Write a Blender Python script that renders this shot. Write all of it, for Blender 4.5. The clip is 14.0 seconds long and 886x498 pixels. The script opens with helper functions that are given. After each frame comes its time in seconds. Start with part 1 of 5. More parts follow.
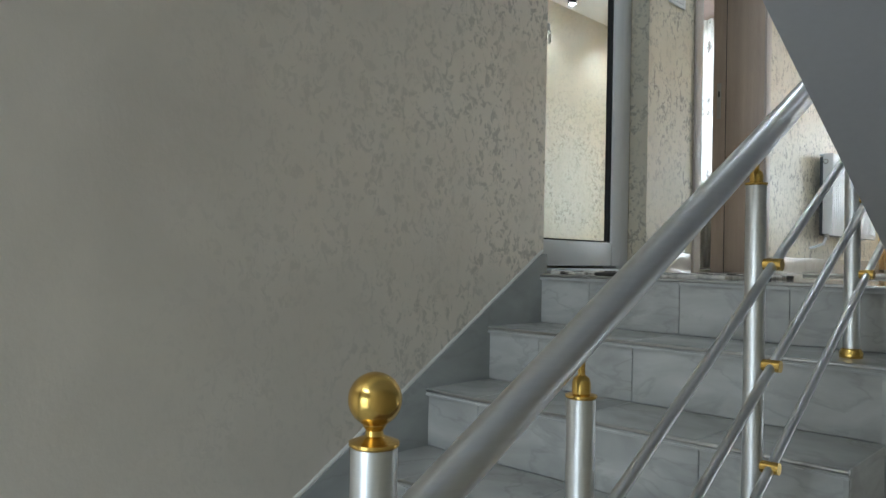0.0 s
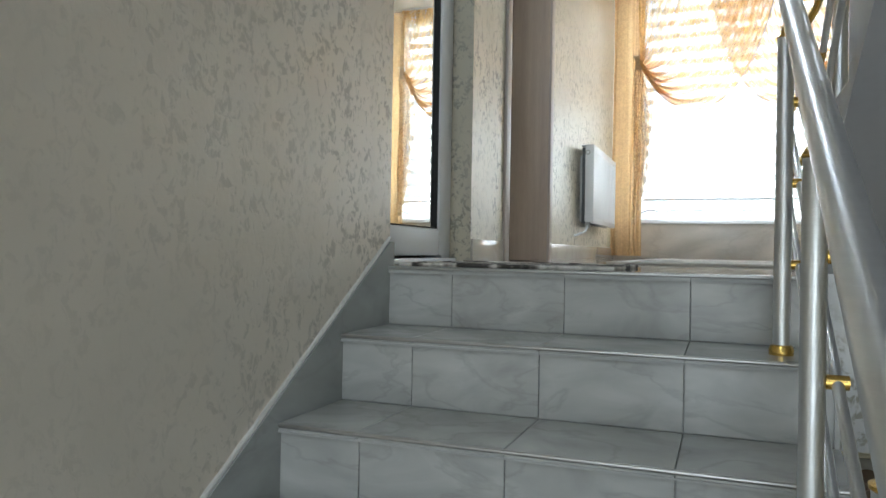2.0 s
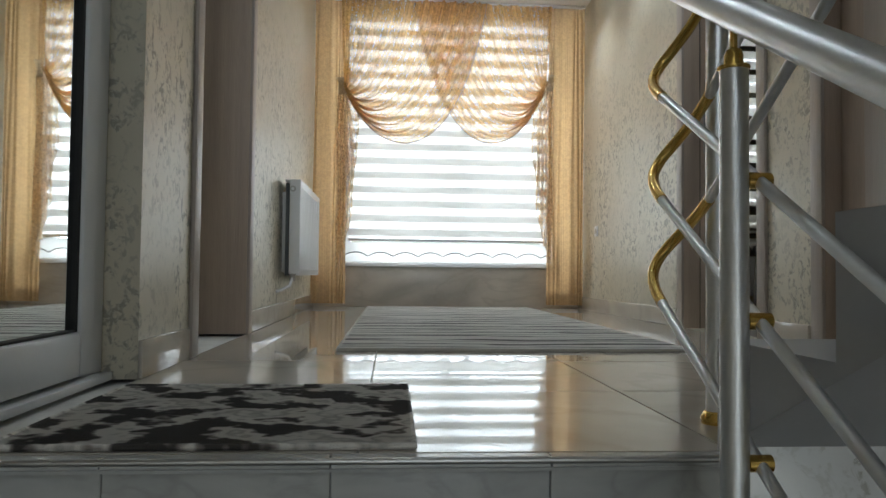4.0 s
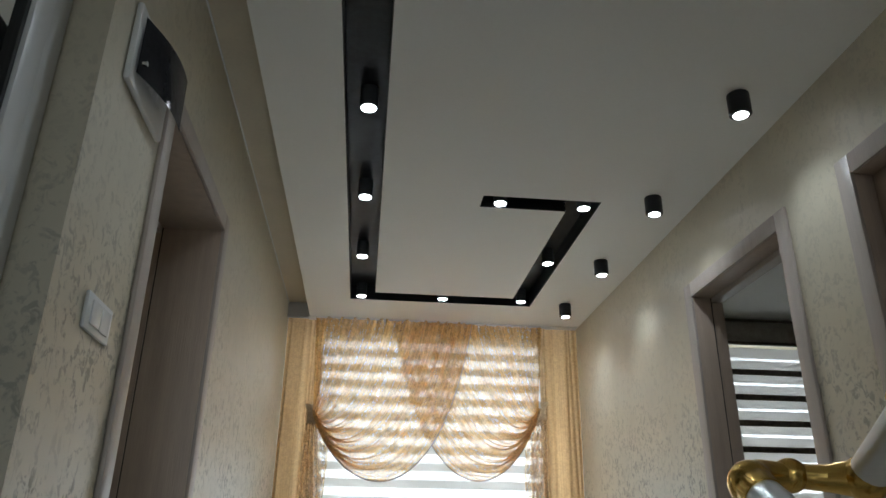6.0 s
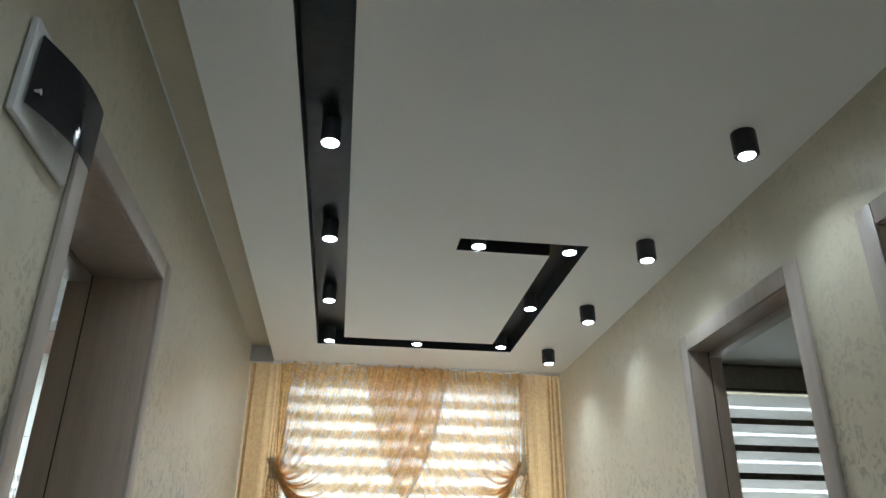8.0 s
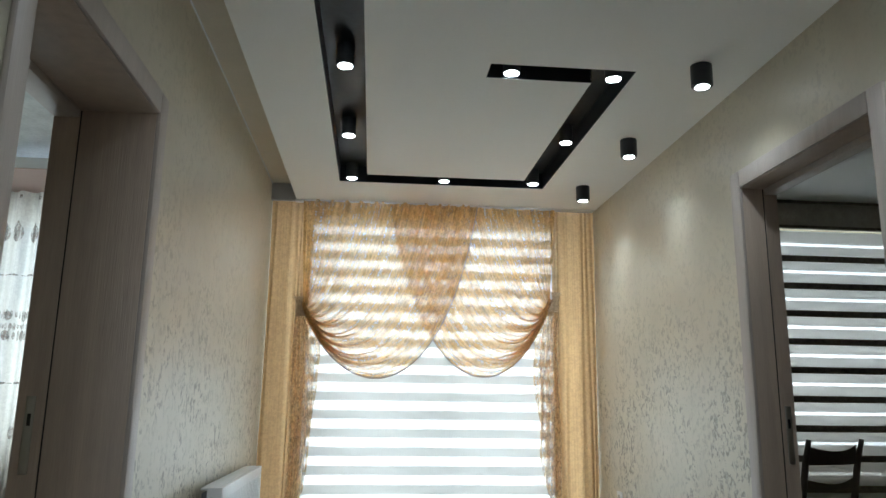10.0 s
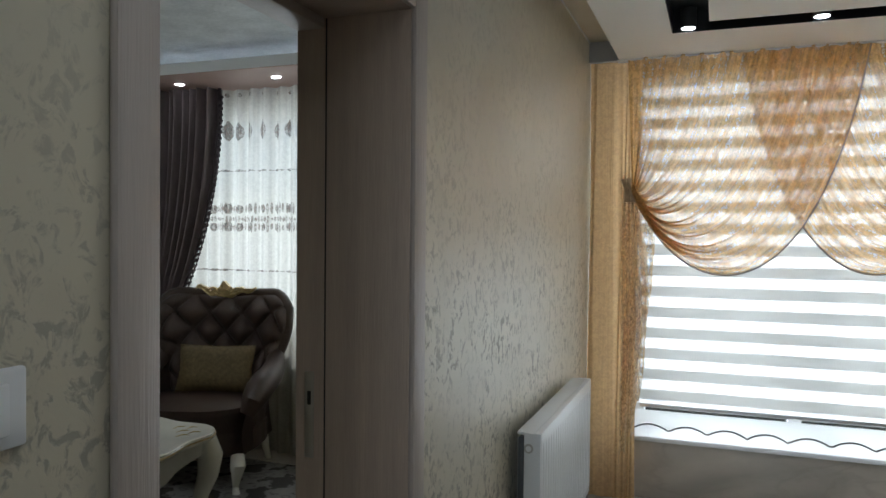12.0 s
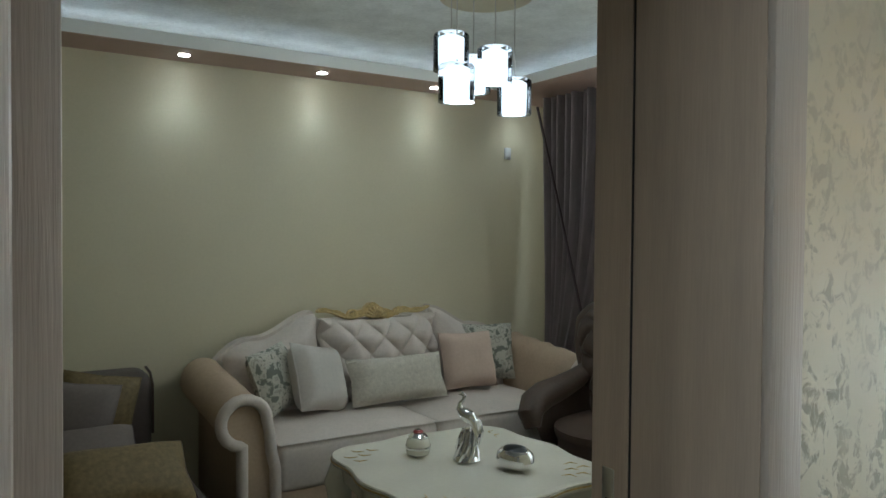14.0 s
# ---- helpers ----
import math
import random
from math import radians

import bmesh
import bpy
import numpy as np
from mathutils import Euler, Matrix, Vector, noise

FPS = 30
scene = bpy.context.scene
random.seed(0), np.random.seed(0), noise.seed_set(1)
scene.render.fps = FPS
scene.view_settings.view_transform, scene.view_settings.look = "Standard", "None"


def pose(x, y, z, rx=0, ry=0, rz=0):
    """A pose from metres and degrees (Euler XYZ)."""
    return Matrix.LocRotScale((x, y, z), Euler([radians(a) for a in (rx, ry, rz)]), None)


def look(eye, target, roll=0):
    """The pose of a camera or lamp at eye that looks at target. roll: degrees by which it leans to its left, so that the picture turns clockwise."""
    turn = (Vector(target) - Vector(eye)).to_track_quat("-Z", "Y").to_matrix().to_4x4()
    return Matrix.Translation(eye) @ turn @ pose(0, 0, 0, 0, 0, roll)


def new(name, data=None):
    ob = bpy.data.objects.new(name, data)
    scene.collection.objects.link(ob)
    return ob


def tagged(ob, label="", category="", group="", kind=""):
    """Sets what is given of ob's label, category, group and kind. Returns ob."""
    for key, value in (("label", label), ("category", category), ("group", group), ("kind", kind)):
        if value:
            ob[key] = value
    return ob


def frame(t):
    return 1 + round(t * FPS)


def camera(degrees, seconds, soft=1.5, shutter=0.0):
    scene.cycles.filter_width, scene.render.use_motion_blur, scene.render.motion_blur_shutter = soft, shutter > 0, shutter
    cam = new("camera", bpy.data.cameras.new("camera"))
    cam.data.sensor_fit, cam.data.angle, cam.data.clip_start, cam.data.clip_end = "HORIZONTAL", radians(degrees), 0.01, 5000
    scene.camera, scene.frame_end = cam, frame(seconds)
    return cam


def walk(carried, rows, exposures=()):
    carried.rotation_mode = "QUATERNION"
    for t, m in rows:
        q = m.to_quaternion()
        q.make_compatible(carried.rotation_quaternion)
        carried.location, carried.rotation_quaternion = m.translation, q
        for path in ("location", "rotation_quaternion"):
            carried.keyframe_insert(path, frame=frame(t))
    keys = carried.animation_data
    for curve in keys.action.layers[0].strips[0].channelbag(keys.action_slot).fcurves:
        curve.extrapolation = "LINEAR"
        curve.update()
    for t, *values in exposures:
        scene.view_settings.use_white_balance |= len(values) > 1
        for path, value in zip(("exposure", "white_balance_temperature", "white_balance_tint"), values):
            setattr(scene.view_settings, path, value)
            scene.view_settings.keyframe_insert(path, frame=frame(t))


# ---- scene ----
cam = camera(62.2, 14.0)
METRES, EYE, TILT, LEAN, TURN = 5.0, 0.05, 0.0, 0.0, 43.8
ROWS = [
    (0.0, 0.0, 0.0, 0.0, -0.02, 0.74, -1.17),
    (0.5, -0.0227, 0.0037, 0.0043, -5.93, 0.27, -1.03),
    (1.0, -0.0389, 0.0254, 0.0043, -13.52, 0.28, -1.01),
    (1.5, -0.0558, 0.0707, 0.0053, -16.42, 0.19, -0.94),
    (2.0, -0.0728, 0.1177, 0.0002, -22.9, 0.1, -1.0),
    (2.5, -0.0717, 0.1793, -0.0265, -34.22, -0.01, -0.8),
    (5.0, 0.0518, 0.347, 0.1118, -49.02, 7.47, -0.59),
    (5.5, 0.0652, 0.3633, 0.1331, -49.43, 15.81, -0.65),
    (6.0, 0.0786, 0.3791, 0.1591, -49.9, 22.73, -0.65),
    (6.5, 0.099, 0.3904, 0.1791, -50.44, 25.06, -0.51),
    (7.0, 0.1198, 0.3971, 0.2015, -50.92, 26.62, -0.49),
    (9.5, 0.1325, 0.4275, 0.2045, -51.72, 16.05, -0.66),
    (10.0, 0.1642, 0.4415, 0.2222, -49.26, 11.94, -0.71),
    (10.5, 0.1942, 0.4633, 0.2363, -47.68, 8.61, -0.74),
    (11.0, 0.213, 0.4891, 0.2575, -43.83, 5.96, -0.74),
    (11.5, 0.2335, 0.5152, 0.2709, -33.55, 2.07, -0.53),
    (12.0, 0.2528, 0.5395, 0.294, -23.33, -1.13, -0.5),
    (12.5, 0.2725, 0.574, 0.2984, -11.16, -1.35, -0.42),
    (13.0, 0.2936, 0.6103, 0.2983, -2.39, -1.46, -0.4),
    (13.5, 0.3232, 0.642, 0.2996, 6.96, -1.26, -0.4),
    (14.0, 0.3423, 0.6616, 0.3009, 13.86, -1.29, -0.43),
]
EXPOSURES = [(0.0, 1.15, 5750, 4), (1.8, 1.2, 5800, 4), (2.5, 1.06, 5950, 4), (4.8, -0.08, 6050, 5), (6.0, -0.05, 6000, 5), (7.2, 0.38, 5800, 0), (9.3, 0.24, 5850, 1), (10.5, 0.0, 5750, 2), (11.5, -0.18, 5800, 4), (12.5, -0.08, 5900, 6), (13.5, 0.4, 5900, 3), (14.0, 0.5, 5900, -2)]
walk(cam, [(t, pose(0, 0, EYE, TILT, LEAN, TURN) @ pose(METRES * x, METRES * y, METRES * z, 90 + pitch, roll, yaw)) for t, x, y, z, yaw, pitch, roll in ROWS], EXPOSURES)

# ---- light ----
world = bpy.data.worlds.new("sky")
scene.world = world
world.use_nodes = True
wn = world.node_tree
sky = wn.nodes.new("ShaderNodeTexSky")
sky.sky_type = "NISHITA"
sky.sun_disc = False
sky.sun_elevation, sky.sun_rotation = radians(50), radians(150)
wn.links.new(sky.outputs["Color"], wn.nodes["Background"].inputs["Color"])
wn.nodes["Background"].inputs["Strength"].default_value = 0.12


def lamp(name, kind, m, power, color=(1, 1, 1), **extra):
    data = bpy.data.lights.new(name, kind)
    data.energy, data.color = power, color
    if kind == "AREA":
        data.shape, data.size, data.size_y = "RECTANGLE", extra["size"], extra["size_y"]
    if kind == "SPOT":
        data.spot_size, data.spot_blend, data.shadow_soft_size = radians(extra["cone"]), extra.get("blend", 0.6), 0.025
    ob = new(name, data)
    ob.matrix_world = m
    return ob


sun = lamp("sun", "SUN", look((0, 0, 9), (1.5, -3, 4)), 2.5, (1, 0.95, 0.88))
sun.data.angle = radians(0.5)
SKYLIGHT = 112
lamp("hall_window_skylight", "AREA", look((-0.53, 7.75, 1.5), (-0.53, 6.0, 1.45)), SKYLIGHT, (0.93, 0.97, 1), size=1.9, size_y=2.3)
lamp("right_room_skylight", "AREA", look((2.45, 7.75, 1.6), (2.45, 6.0, 1.5)), 75, (0.93, 0.97, 1), size=1.7, size_y=1.8)
lamp("living_window_skylight", "AREA", look((-3.45, 7.75, 1.5), (-3.45, 6.0, 1.5)), 85, (0.93, 0.97, 1), size=2.2, size_y=2.0)
lamp("lower_window_skylight", "AREA", look((0.575, 3.9, -0.85), (-1.0, 3.9, -0.9)), 15, (0.93, 0.97, 1), size=1.6, size_y=1.2)
lamp("entrance_skylight", "AREA", look((-0.4, -2.35, -0.4), (-0.4, 0, -0.4)), 10.5, (0.93, 0.97, 1), size=1.5, size_y=1.9)

# Added fill lamp behind the viewpoint to brighten the stair wall; no window known there.
lamp("upper_stair_skylight", "AREA", look((-0.6, -2.4, 2.1), (-0.9, 0, 1.2)), 19, (0.95, 0.98, 1), size=1.5, size_y=0.9)

# ---- materials ----


def mat(name, color, rough=0.5, metal=0.0, var=0.12, scale=6.0, fine=60.0, bump=0.0, bump_scale=200.0, stretch=(1, 1, 1), coat=0.0, spec=0.5):
    """A surface with broad and fine variation of its colour, and a fine relief."""
    m = bpy.data.materials.new(name)
    m.use_nodes = True
    n, l = m.node_tree.nodes, m.node_tree.links
    b = n["Principled BSDF"]
    b.inputs["Roughness"].default_value, b.inputs["Metallic"].default_value = rough, metal
    b.inputs["Coat Weight"].default_value = coat
    b.inputs["Specular IOR Level"].default_value = spec
    tc, mp = n.new("ShaderNodeTexCoord"), n.new("ShaderNodeMapping")
    mp.inputs["Scale"].default_value = stretch
    l.new(tc.outputs["Object"], mp.inputs["Vector"])
    broad, small = n.new("ShaderNodeTexNoise"), n.new("ShaderNodeTexNoise")
    broad.inputs["Scale"].default_value, small.inputs["Scale"].default_value = scale, fine
    broad.inputs["Detail"].default_value = 4
    add, ramp = n.new("ShaderNodeMath"), n.new("ShaderNodeValToRGB")
    mul = n.new("ShaderNodeMath")
    mul.operation, mul.inputs[1].default_value = "MULTIPLY", 0.4
    add.operation = "MULTIPLY_ADD"
    add.inputs[1].default_value = 0.6
    for t in (broad, small):
        l.new(mp.outputs[0], t.inputs["Vector"])
    l.new(small.outputs["Fac"], mul.inputs[0])
    l.new(broad.outputs["Fac"], add.inputs[0])
    l.new(mul.outputs[0], add.inputs[2])
    ramp.color_ramp.elements[0].position, ramp.color_ramp.elements[1].position = 0.3, 0.7
    ramp.color_ramp.elements[0].color = (*[c * (1 - var) for c in color], 1)
    ramp.color_ramp.elements[1].color = (*[min(1, c * (1 + var)) for c in color], 1)
    l.new(add.outputs[0], ramp.inputs["Fac"])
    l.new(ramp.outputs["Color"], b.inputs["Base Color"])
    if bump:
        bt, bn = n.new("ShaderNodeTexNoise"), n.new("ShaderNodeBump")
        bt.inputs["Scale"].default_value, bt.inputs["Detail"].default_value = bump_scale, 3
        bn.inputs["Strength"].default_value, bn.inputs["Distance"].default_value = bump, 0.004
        l.new(mp.outputs[0], bt.inputs["Vector"])
        l.new(bt.outputs["Fac"], bn.inputs["Height"])
        l.new(bn.outputs["Normal"], b.inputs["Normal"])
    return m


def pearl_plaster(name, base, mark, amount=0.5, strength=0.13, pearl=0.35, gloss=0.33, along=None):
    """Trowelled pearl plaster: a silvery ground with broken, curling marks where the darker coat shows, thick in some patches and rare in others."""
    m = bpy.data.materials.new(name)
    m.use_nodes = True
    n, l = m.node_tree.nodes, m.node_tree.links
    b = n["Principled BSDF"]
    tc, mp = n.new("ShaderNodeTexCoord"), n.new("ShaderNodeMapping")
    mp.inputs["Scale"].default_value = (1, 1, 0.85)
    l.new(tc.outputs["Object"], mp.inputs["Vector"])
    curls, broken, patches, grain = (n.new("ShaderNodeTexNoise") for _ in range(4))
    for t, s, d, w in ((curls, 30, 5, 0.9), (broken, 50, 4, 0.6), (patches, 3.0, 6, 0.5), (grain, 90, 4, 0)):
        t.inputs["Scale"].default_value, t.inputs["Detail"].default_value, t.inputs["Distortion"].default_value = s, d, w
        l.new(mp.outputs[0], t.inputs["Vector"])

    def math_node(op, a, b_):
        q = n.new("ShaderNodeMath")
        q.operation = op
        for k, v in enumerate((a, b_)):
            if isinstance(v, (int, float)):
                q.inputs[k].default_value = v
            else:
                l.new(v, q.inputs[k])
        return q.outputs[0]

    def ranged(v, f0, f1, t0, t1):
        q = n.new("ShaderNodeMapRange")
        for k, x in (("From Min", f0), ("From Max", f1), ("To Min", t0), ("To Max", t1)):
            q.inputs[k].default_value = x
        l.new(v, q.inputs["Value"])
        return q.outputs[0]
    curls.inputs["Roughness"].default_value = 0.62
    line = ranged(curls.outputs["Fac"], 0.5, 0.57, 0, 1)
    gaps = ranged(broken.outputs["Fac"], 0.38, 0.52, 0, 1)
    dense = ranged(patches.outputs["Fac"], 0.56 - 0.16 * amount, 0.70 - 0.16 * amount, 0.3, 1)
    marks = math_node("MULTIPLY", math_node("MULTIPLY", line, gaps), dense)
    height = n.new("ShaderNodeSeparateXYZ")
    l.new(tc.outputs["Object"], height.inputs[0])
    marks = math_node("MULTIPLY", marks, ranged(height.outputs["Z"], 1.1, 1.9, 1, 0.25))
    # Real marks, faded along y in place of raking light that reveals them near the hall.
    if along:
        sep = n.new("ShaderNodeSeparateXYZ")
        l.new(tc.outputs["Object"], sep.inputs[0])
        marks = math_node("MULTIPLY", marks, ranged(sep.outputs["Y"], along[0], along[1], 0.04, 1))
    tone = n.new("ShaderNodeMix")
    tone.data_type = "RGBA"
    tone.inputs[6].default_value, tone.inputs[7].default_value = (*[c * 0.84 for c in base], 1), (*[min(1, c * 1.12) for c in base], 1)
    l.new(patches.outputs["Fac"], tone.inputs[0])
    col = n.new("ShaderNodeMix")
    col.data_type = "RGBA"
    col.inputs[7].default_value = (*mark, 1)
    l.new(math_node("MULTIPLY", marks, 0.8), col.inputs[0])
    l.new(tone.outputs[2], col.inputs[6])
    l.new(col.outputs[2], b.inputs["Base Color"])
    l.new(ranged(marks, 0, 1, gloss, 0.65), b.inputs["Roughness"])
    l.new(ranged(marks, 0, 1, pearl, 0.0), b.inputs["Metallic"])
    l.new(ranged(marks, 0, 1, 0.45, 0.0), b.inputs["Coat Weight"])
    b.inputs["Coat Roughness"].default_value = gloss
    bn = n.new("ShaderNodeBump")
    bn.inputs["Strength"].default_value, bn.inputs["Distance"].default_value = strength, 0.004
    h1 = math_node("MULTIPLY", grain.outputs["Fac"], 0.35)
    l.new(math_node("SUBTRACT", math_node("ADD", h1, math_node("MULTIPLY", broken.outputs["Fac"], 0.4)), math_node("MULTIPLY", marks, 0.9)), bn.inputs["Height"])
    l.new(bn.outputs["Normal"], b.inputs["Normal"])
    return m


def veined(name, color, vein, rough, scale=3.0, by_piece=True):
    """Marble-look ceramic: clouds and thin veins, shifted from tile to tile."""
    m = bpy.data.materials.new(name)
    m.use_nodes = True
    n, l = m.node_tree.nodes, m.node_tree.links
    b = n["Principled BSDF"]
    b.inputs["Roughness"].default_value = rough
    tc, info, add = n.new("ShaderNodeTexCoord"), n.new("ShaderNodeObjectInfo"), n.new("ShaderNodeVectorMath")
    mulv = n.new("ShaderNodeVectorMath")
    mulv.operation = "SCALE"
    mulv.inputs["Scale"].default_value = 19.0 if by_piece else 0.0
    mp = n.new("ShaderNodeMapping")
    mp.inputs["Rotation"].default_value, mp.inputs["Scale"].default_value = (0.2, 0.5, 0.5), (1, 1, 2.2)
    comb = n.new("ShaderNodeCombineXYZ")
    for s in ("X", "Y", "Z"):
        l.new(info.outputs["Random"], comb.inputs[s])
    l.new(comb.outputs[0], mulv.inputs[0])
    l.new(tc.outputs["Object"], add.inputs[0])
    l.new(mulv.outputs[0], add.inputs[1])
    l.new(add.outputs[0], mp.inputs["Vector"])
    cloud, line = n.new("ShaderNodeTexNoise"), n.new("ShaderNodeTexNoise")
    cloud.inputs["Scale"].default_value, cloud.inputs["Detail"].default_value, cloud.inputs["Distortion"].default_value = scale, 6, 0.6
    line.inputs["Scale"].default_value, line.inputs["Detail"].default_value, line.inputs["Distortion"].default_value = scale * 0.8, 6, 0.5
    for t in (cloud, line):
        l.new(mp.outputs[0], t.inputs["Vector"])
    ramp = n.new("ShaderNodeValToRGB")
    e = ramp.color_ramp.elements
    e[0].position, e[0].color = 0.47, (0, 0, 0, 1)
    e[1].position, e[1].color = 0.53, (0, 0, 0, 1)
    mid = ramp.color_ramp.elements.new(0.5)
    mid.color = (1, 1, 1, 1)
    l.new(line.outputs["Fac"], ramp.inputs["Fac"])
    base = n.new("ShaderNodeValToRGB")
    base.color_ramp.elements[0].position, base.color_ramp.elements[1].position = 0.3, 0.75
    base.color_ramp.elements[0].color = (*[c * 0.78 for c in color], 1)
    base.color_ramp.elements[1].color = (*[min(1, c * 1.2) for c in color], 1)
    l.new(cloud.outputs["Fac"], base.inputs["Fac"])
    mix, half = n.new("ShaderNodeMix"), n.new("ShaderNodeMath")
    half.operation, half.inputs[1].default_value = "MULTIPLY", 0.28
    l.new(ramp.outputs["Color"], half.inputs[0])
    mix.data_type = "RGBA"
    mix.inputs[7].default_value = (*vein, 1)
    l.new(half.outputs[0], mix.inputs[0])
    l.new(base.outputs["Color"], mix.inputs[6])
    l.new(mix.outputs[2], b.inputs["Base Color"])
    return m


def sheer(name, color, clear, pleats=0.0, lace=0.0, share=0.6, number=34.0, gather=0.0):
    """Thin cloth: lets part of the light straight through and scatters the rest to both sides; thicker where it lies in pleats."""
    m = bpy.data.materials.new(name)
    m.use_nodes = True
    n, l = m.node_tree.nodes, m.node_tree.links
    n.remove(n["Principled BSDF"])
    out = n["Material Output"]
    tr, tl, df = n.new("ShaderNodeBsdfTransparent"), n.new("ShaderNodeBsdfTranslucent"), n.new("ShaderNodeBsdfDiffuse")
    both, mix = n.new("ShaderNodeMixShader"), n.new("ShaderNodeMixShader")
    both.inputs[0].default_value = 1 - share
    tc, weave, lo = n.new("ShaderNodeTexCoord"), n.new("ShaderNodeTexNoise"), n.new("ShaderNodeMapRange")
    l.new(tc.outputs["Object"], weave.inputs["Vector"])
    weave.inputs["Scale"].default_value, weave.inputs["Detail"].default_value, weave.inputs["Distortion"].default_value = 45.0, 3, 1.0
    lo.inputs["From Min"].default_value, lo.inputs["From Max"].default_value = 0.4, 0.6
    lo.inputs["To Min"].default_value, lo.inputs["To Max"].default_value = clear - lace, clear + lace
    l.new(weave.outputs["Fac"], lo.inputs["Value"])
    mp, fold, po = n.new("ShaderNodeMapping"), n.new("ShaderNodeTexNoise"), n.new("ShaderNodeMapRange")
    mp.inputs["Scale"].default_value = (number, 0.7, 1)
    l.new(tc.outputs["UV"], mp.inputs["Vector"])
    l.new(mp.outputs[0], fold.inputs["Vector"])
    fold.inputs["Scale"].default_value, fold.inputs["Detail"].default_value = 1.0, 3
    po.inputs["From Min"].default_value, po.inputs["From Max"].default_value = 0.38, 0.62
    po.inputs["To Min"].default_value, po.inputs["To Max"].default_value = -pleats, pleats
    l.new(fold.outputs["Fac"], po.inputs["Value"])
    total = n.new("ShaderNodeMath")
    total.use_clamp = True
    sep, drawn, less = n.new("ShaderNodeSeparateXYZ"), n.new("ShaderNodeMapRange"), n.new("ShaderNodeMath")
    l.new(tc.outputs["UV"], sep.inputs[0])
    drawn.inputs["From Min"].default_value, drawn.inputs["From Max"].default_value = 0.0, 0.38
    drawn.inputs["To Min"].default_value, drawn.inputs["To Max"].default_value = gather, 0.0
    l.new(sep.outputs["Y"], drawn.inputs["Value"])
    less.operation = "SUBTRACT"
    l.new(lo.outputs[0], less.inputs[0])
    l.new(drawn.outputs[0], less.inputs[1])
    l.new(less.outputs[0], total.inputs[0])
    l.new(po.outputs[0], total.inputs[1])
    for s in (tl, df):
        s.inputs["Color"].default_value = (*color, 1)
    l.new(df.outputs[0], both.inputs[2])
    l.new(tl.outputs[0], both.inputs[1])
    l.new(total.outputs[0], mix.inputs[0])
    l.new(both.outputs[0], mix.inputs[1])
    l.new(tr.outputs[0], mix.inputs[2])
    l.new(mix.outputs[0], out.inputs["Surface"])
    return m


def glow(name, color, strength):
    m = bpy.data.materials.new(name)
    m.use_nodes = True
    b = m.node_tree.nodes["Principled BSDF"]
    b.inputs["Base Color"].default_value = (*color, 1)
    b.inputs["Emission Color"].default_value = (*color, 1)
    b.inputs["Emission Strength"].default_value = strength
    return m


def clear_glass(name, tint=(1, 1, 1), clear=0.85, rough=0.02):
    m = bpy.data.materials.new(name)
    m.use_nodes = True
    n, l = m.node_tree.nodes, m.node_tree.links
    n.remove(n["Principled BSDF"])
    tr, gl, mix, fr = n.new("ShaderNodeBsdfTransparent"), n.new("ShaderNodeBsdfGlossy"), n.new("ShaderNodeMixShader"), n.new("ShaderNodeFresnel")
    tr.inputs["Color"].default_value = (*[c * clear for c in tint], 1)
    gl.inputs["Roughness"].default_value = rough
    fr.inputs["IOR"].default_value = 1.5
    l.new(fr.outputs[0], mix.inputs[0])
    l.new(tr.outputs[0], mix.inputs[1])
    l.new(gl.outputs[0], mix.inputs[2])
    l.new(mix.outputs[0], n["Material Output"].inputs["Surface"])
    return m


def pattern_rug(name, light, dark, accent, squash=(0.55, 6.5, 1), cut=0.41):
    """Woven rug with broken dark lines across it."""
    m = bpy.data.materials.new(name)
    m.use_nodes = True
    n, l = m.node_tree.nodes, m.node_tree.links
    b = n["Principled BSDF"]
    b.inputs["Roughness"].default_value = 0.95
    tc, mp, no, ramp = n.new("ShaderNodeTexCoord"), n.new("ShaderNodeMapping"), n.new("ShaderNodeTexNoise"), n.new("ShaderNodeValToRGB")
    mp.inputs["Scale"].default_value = squash
    no.inputs["Scale"].default_value, no.inputs["Detail"].default_value, no.inputs["Roughness"].default_value = 1.5, 3, 0.55
    l.new(tc.outputs["Object"], mp.inputs["Vector"])
    l.new(mp.outputs[0], no.inputs["Vector"])
    l.new(no.outputs["Fac"], ramp.inputs["Fac"])
    e = ramp.color_ramp.elements
    e[0].position, e[0].color = cut, (*dark, 1)
    e[1].position, e[1].color = cut + 0.05, (*light, 1)
    g = e.new(cut + 0.025)
    g.color = (*accent, 1)
    h = e.new(0.56)
    h.color = (*light, 1)
    k = e.new(0.60)
    k.color = (*[c * 0.62 for c in light], 1)
    q = e.new(0.66)
    q.color = (*light, 1)
    fine, bn = n.new("ShaderNodeTexNoise"), n.new("ShaderNodeBump")
    fine.inputs["Scale"].default_value = 300
    l.new(tc.outputs["Object"], fine.inputs["Vector"])
    l.new(fine.outputs["Fac"], bn.inputs["Height"])
    bn.inputs["Strength"].default_value, bn.inputs["Distance"].default_value = 0.6, 0.004
    l.new(bn.outputs["Normal"], b.inputs["Normal"])
    l.new(ramp.outputs["Color"], b.inputs["Base Color"])
    return m


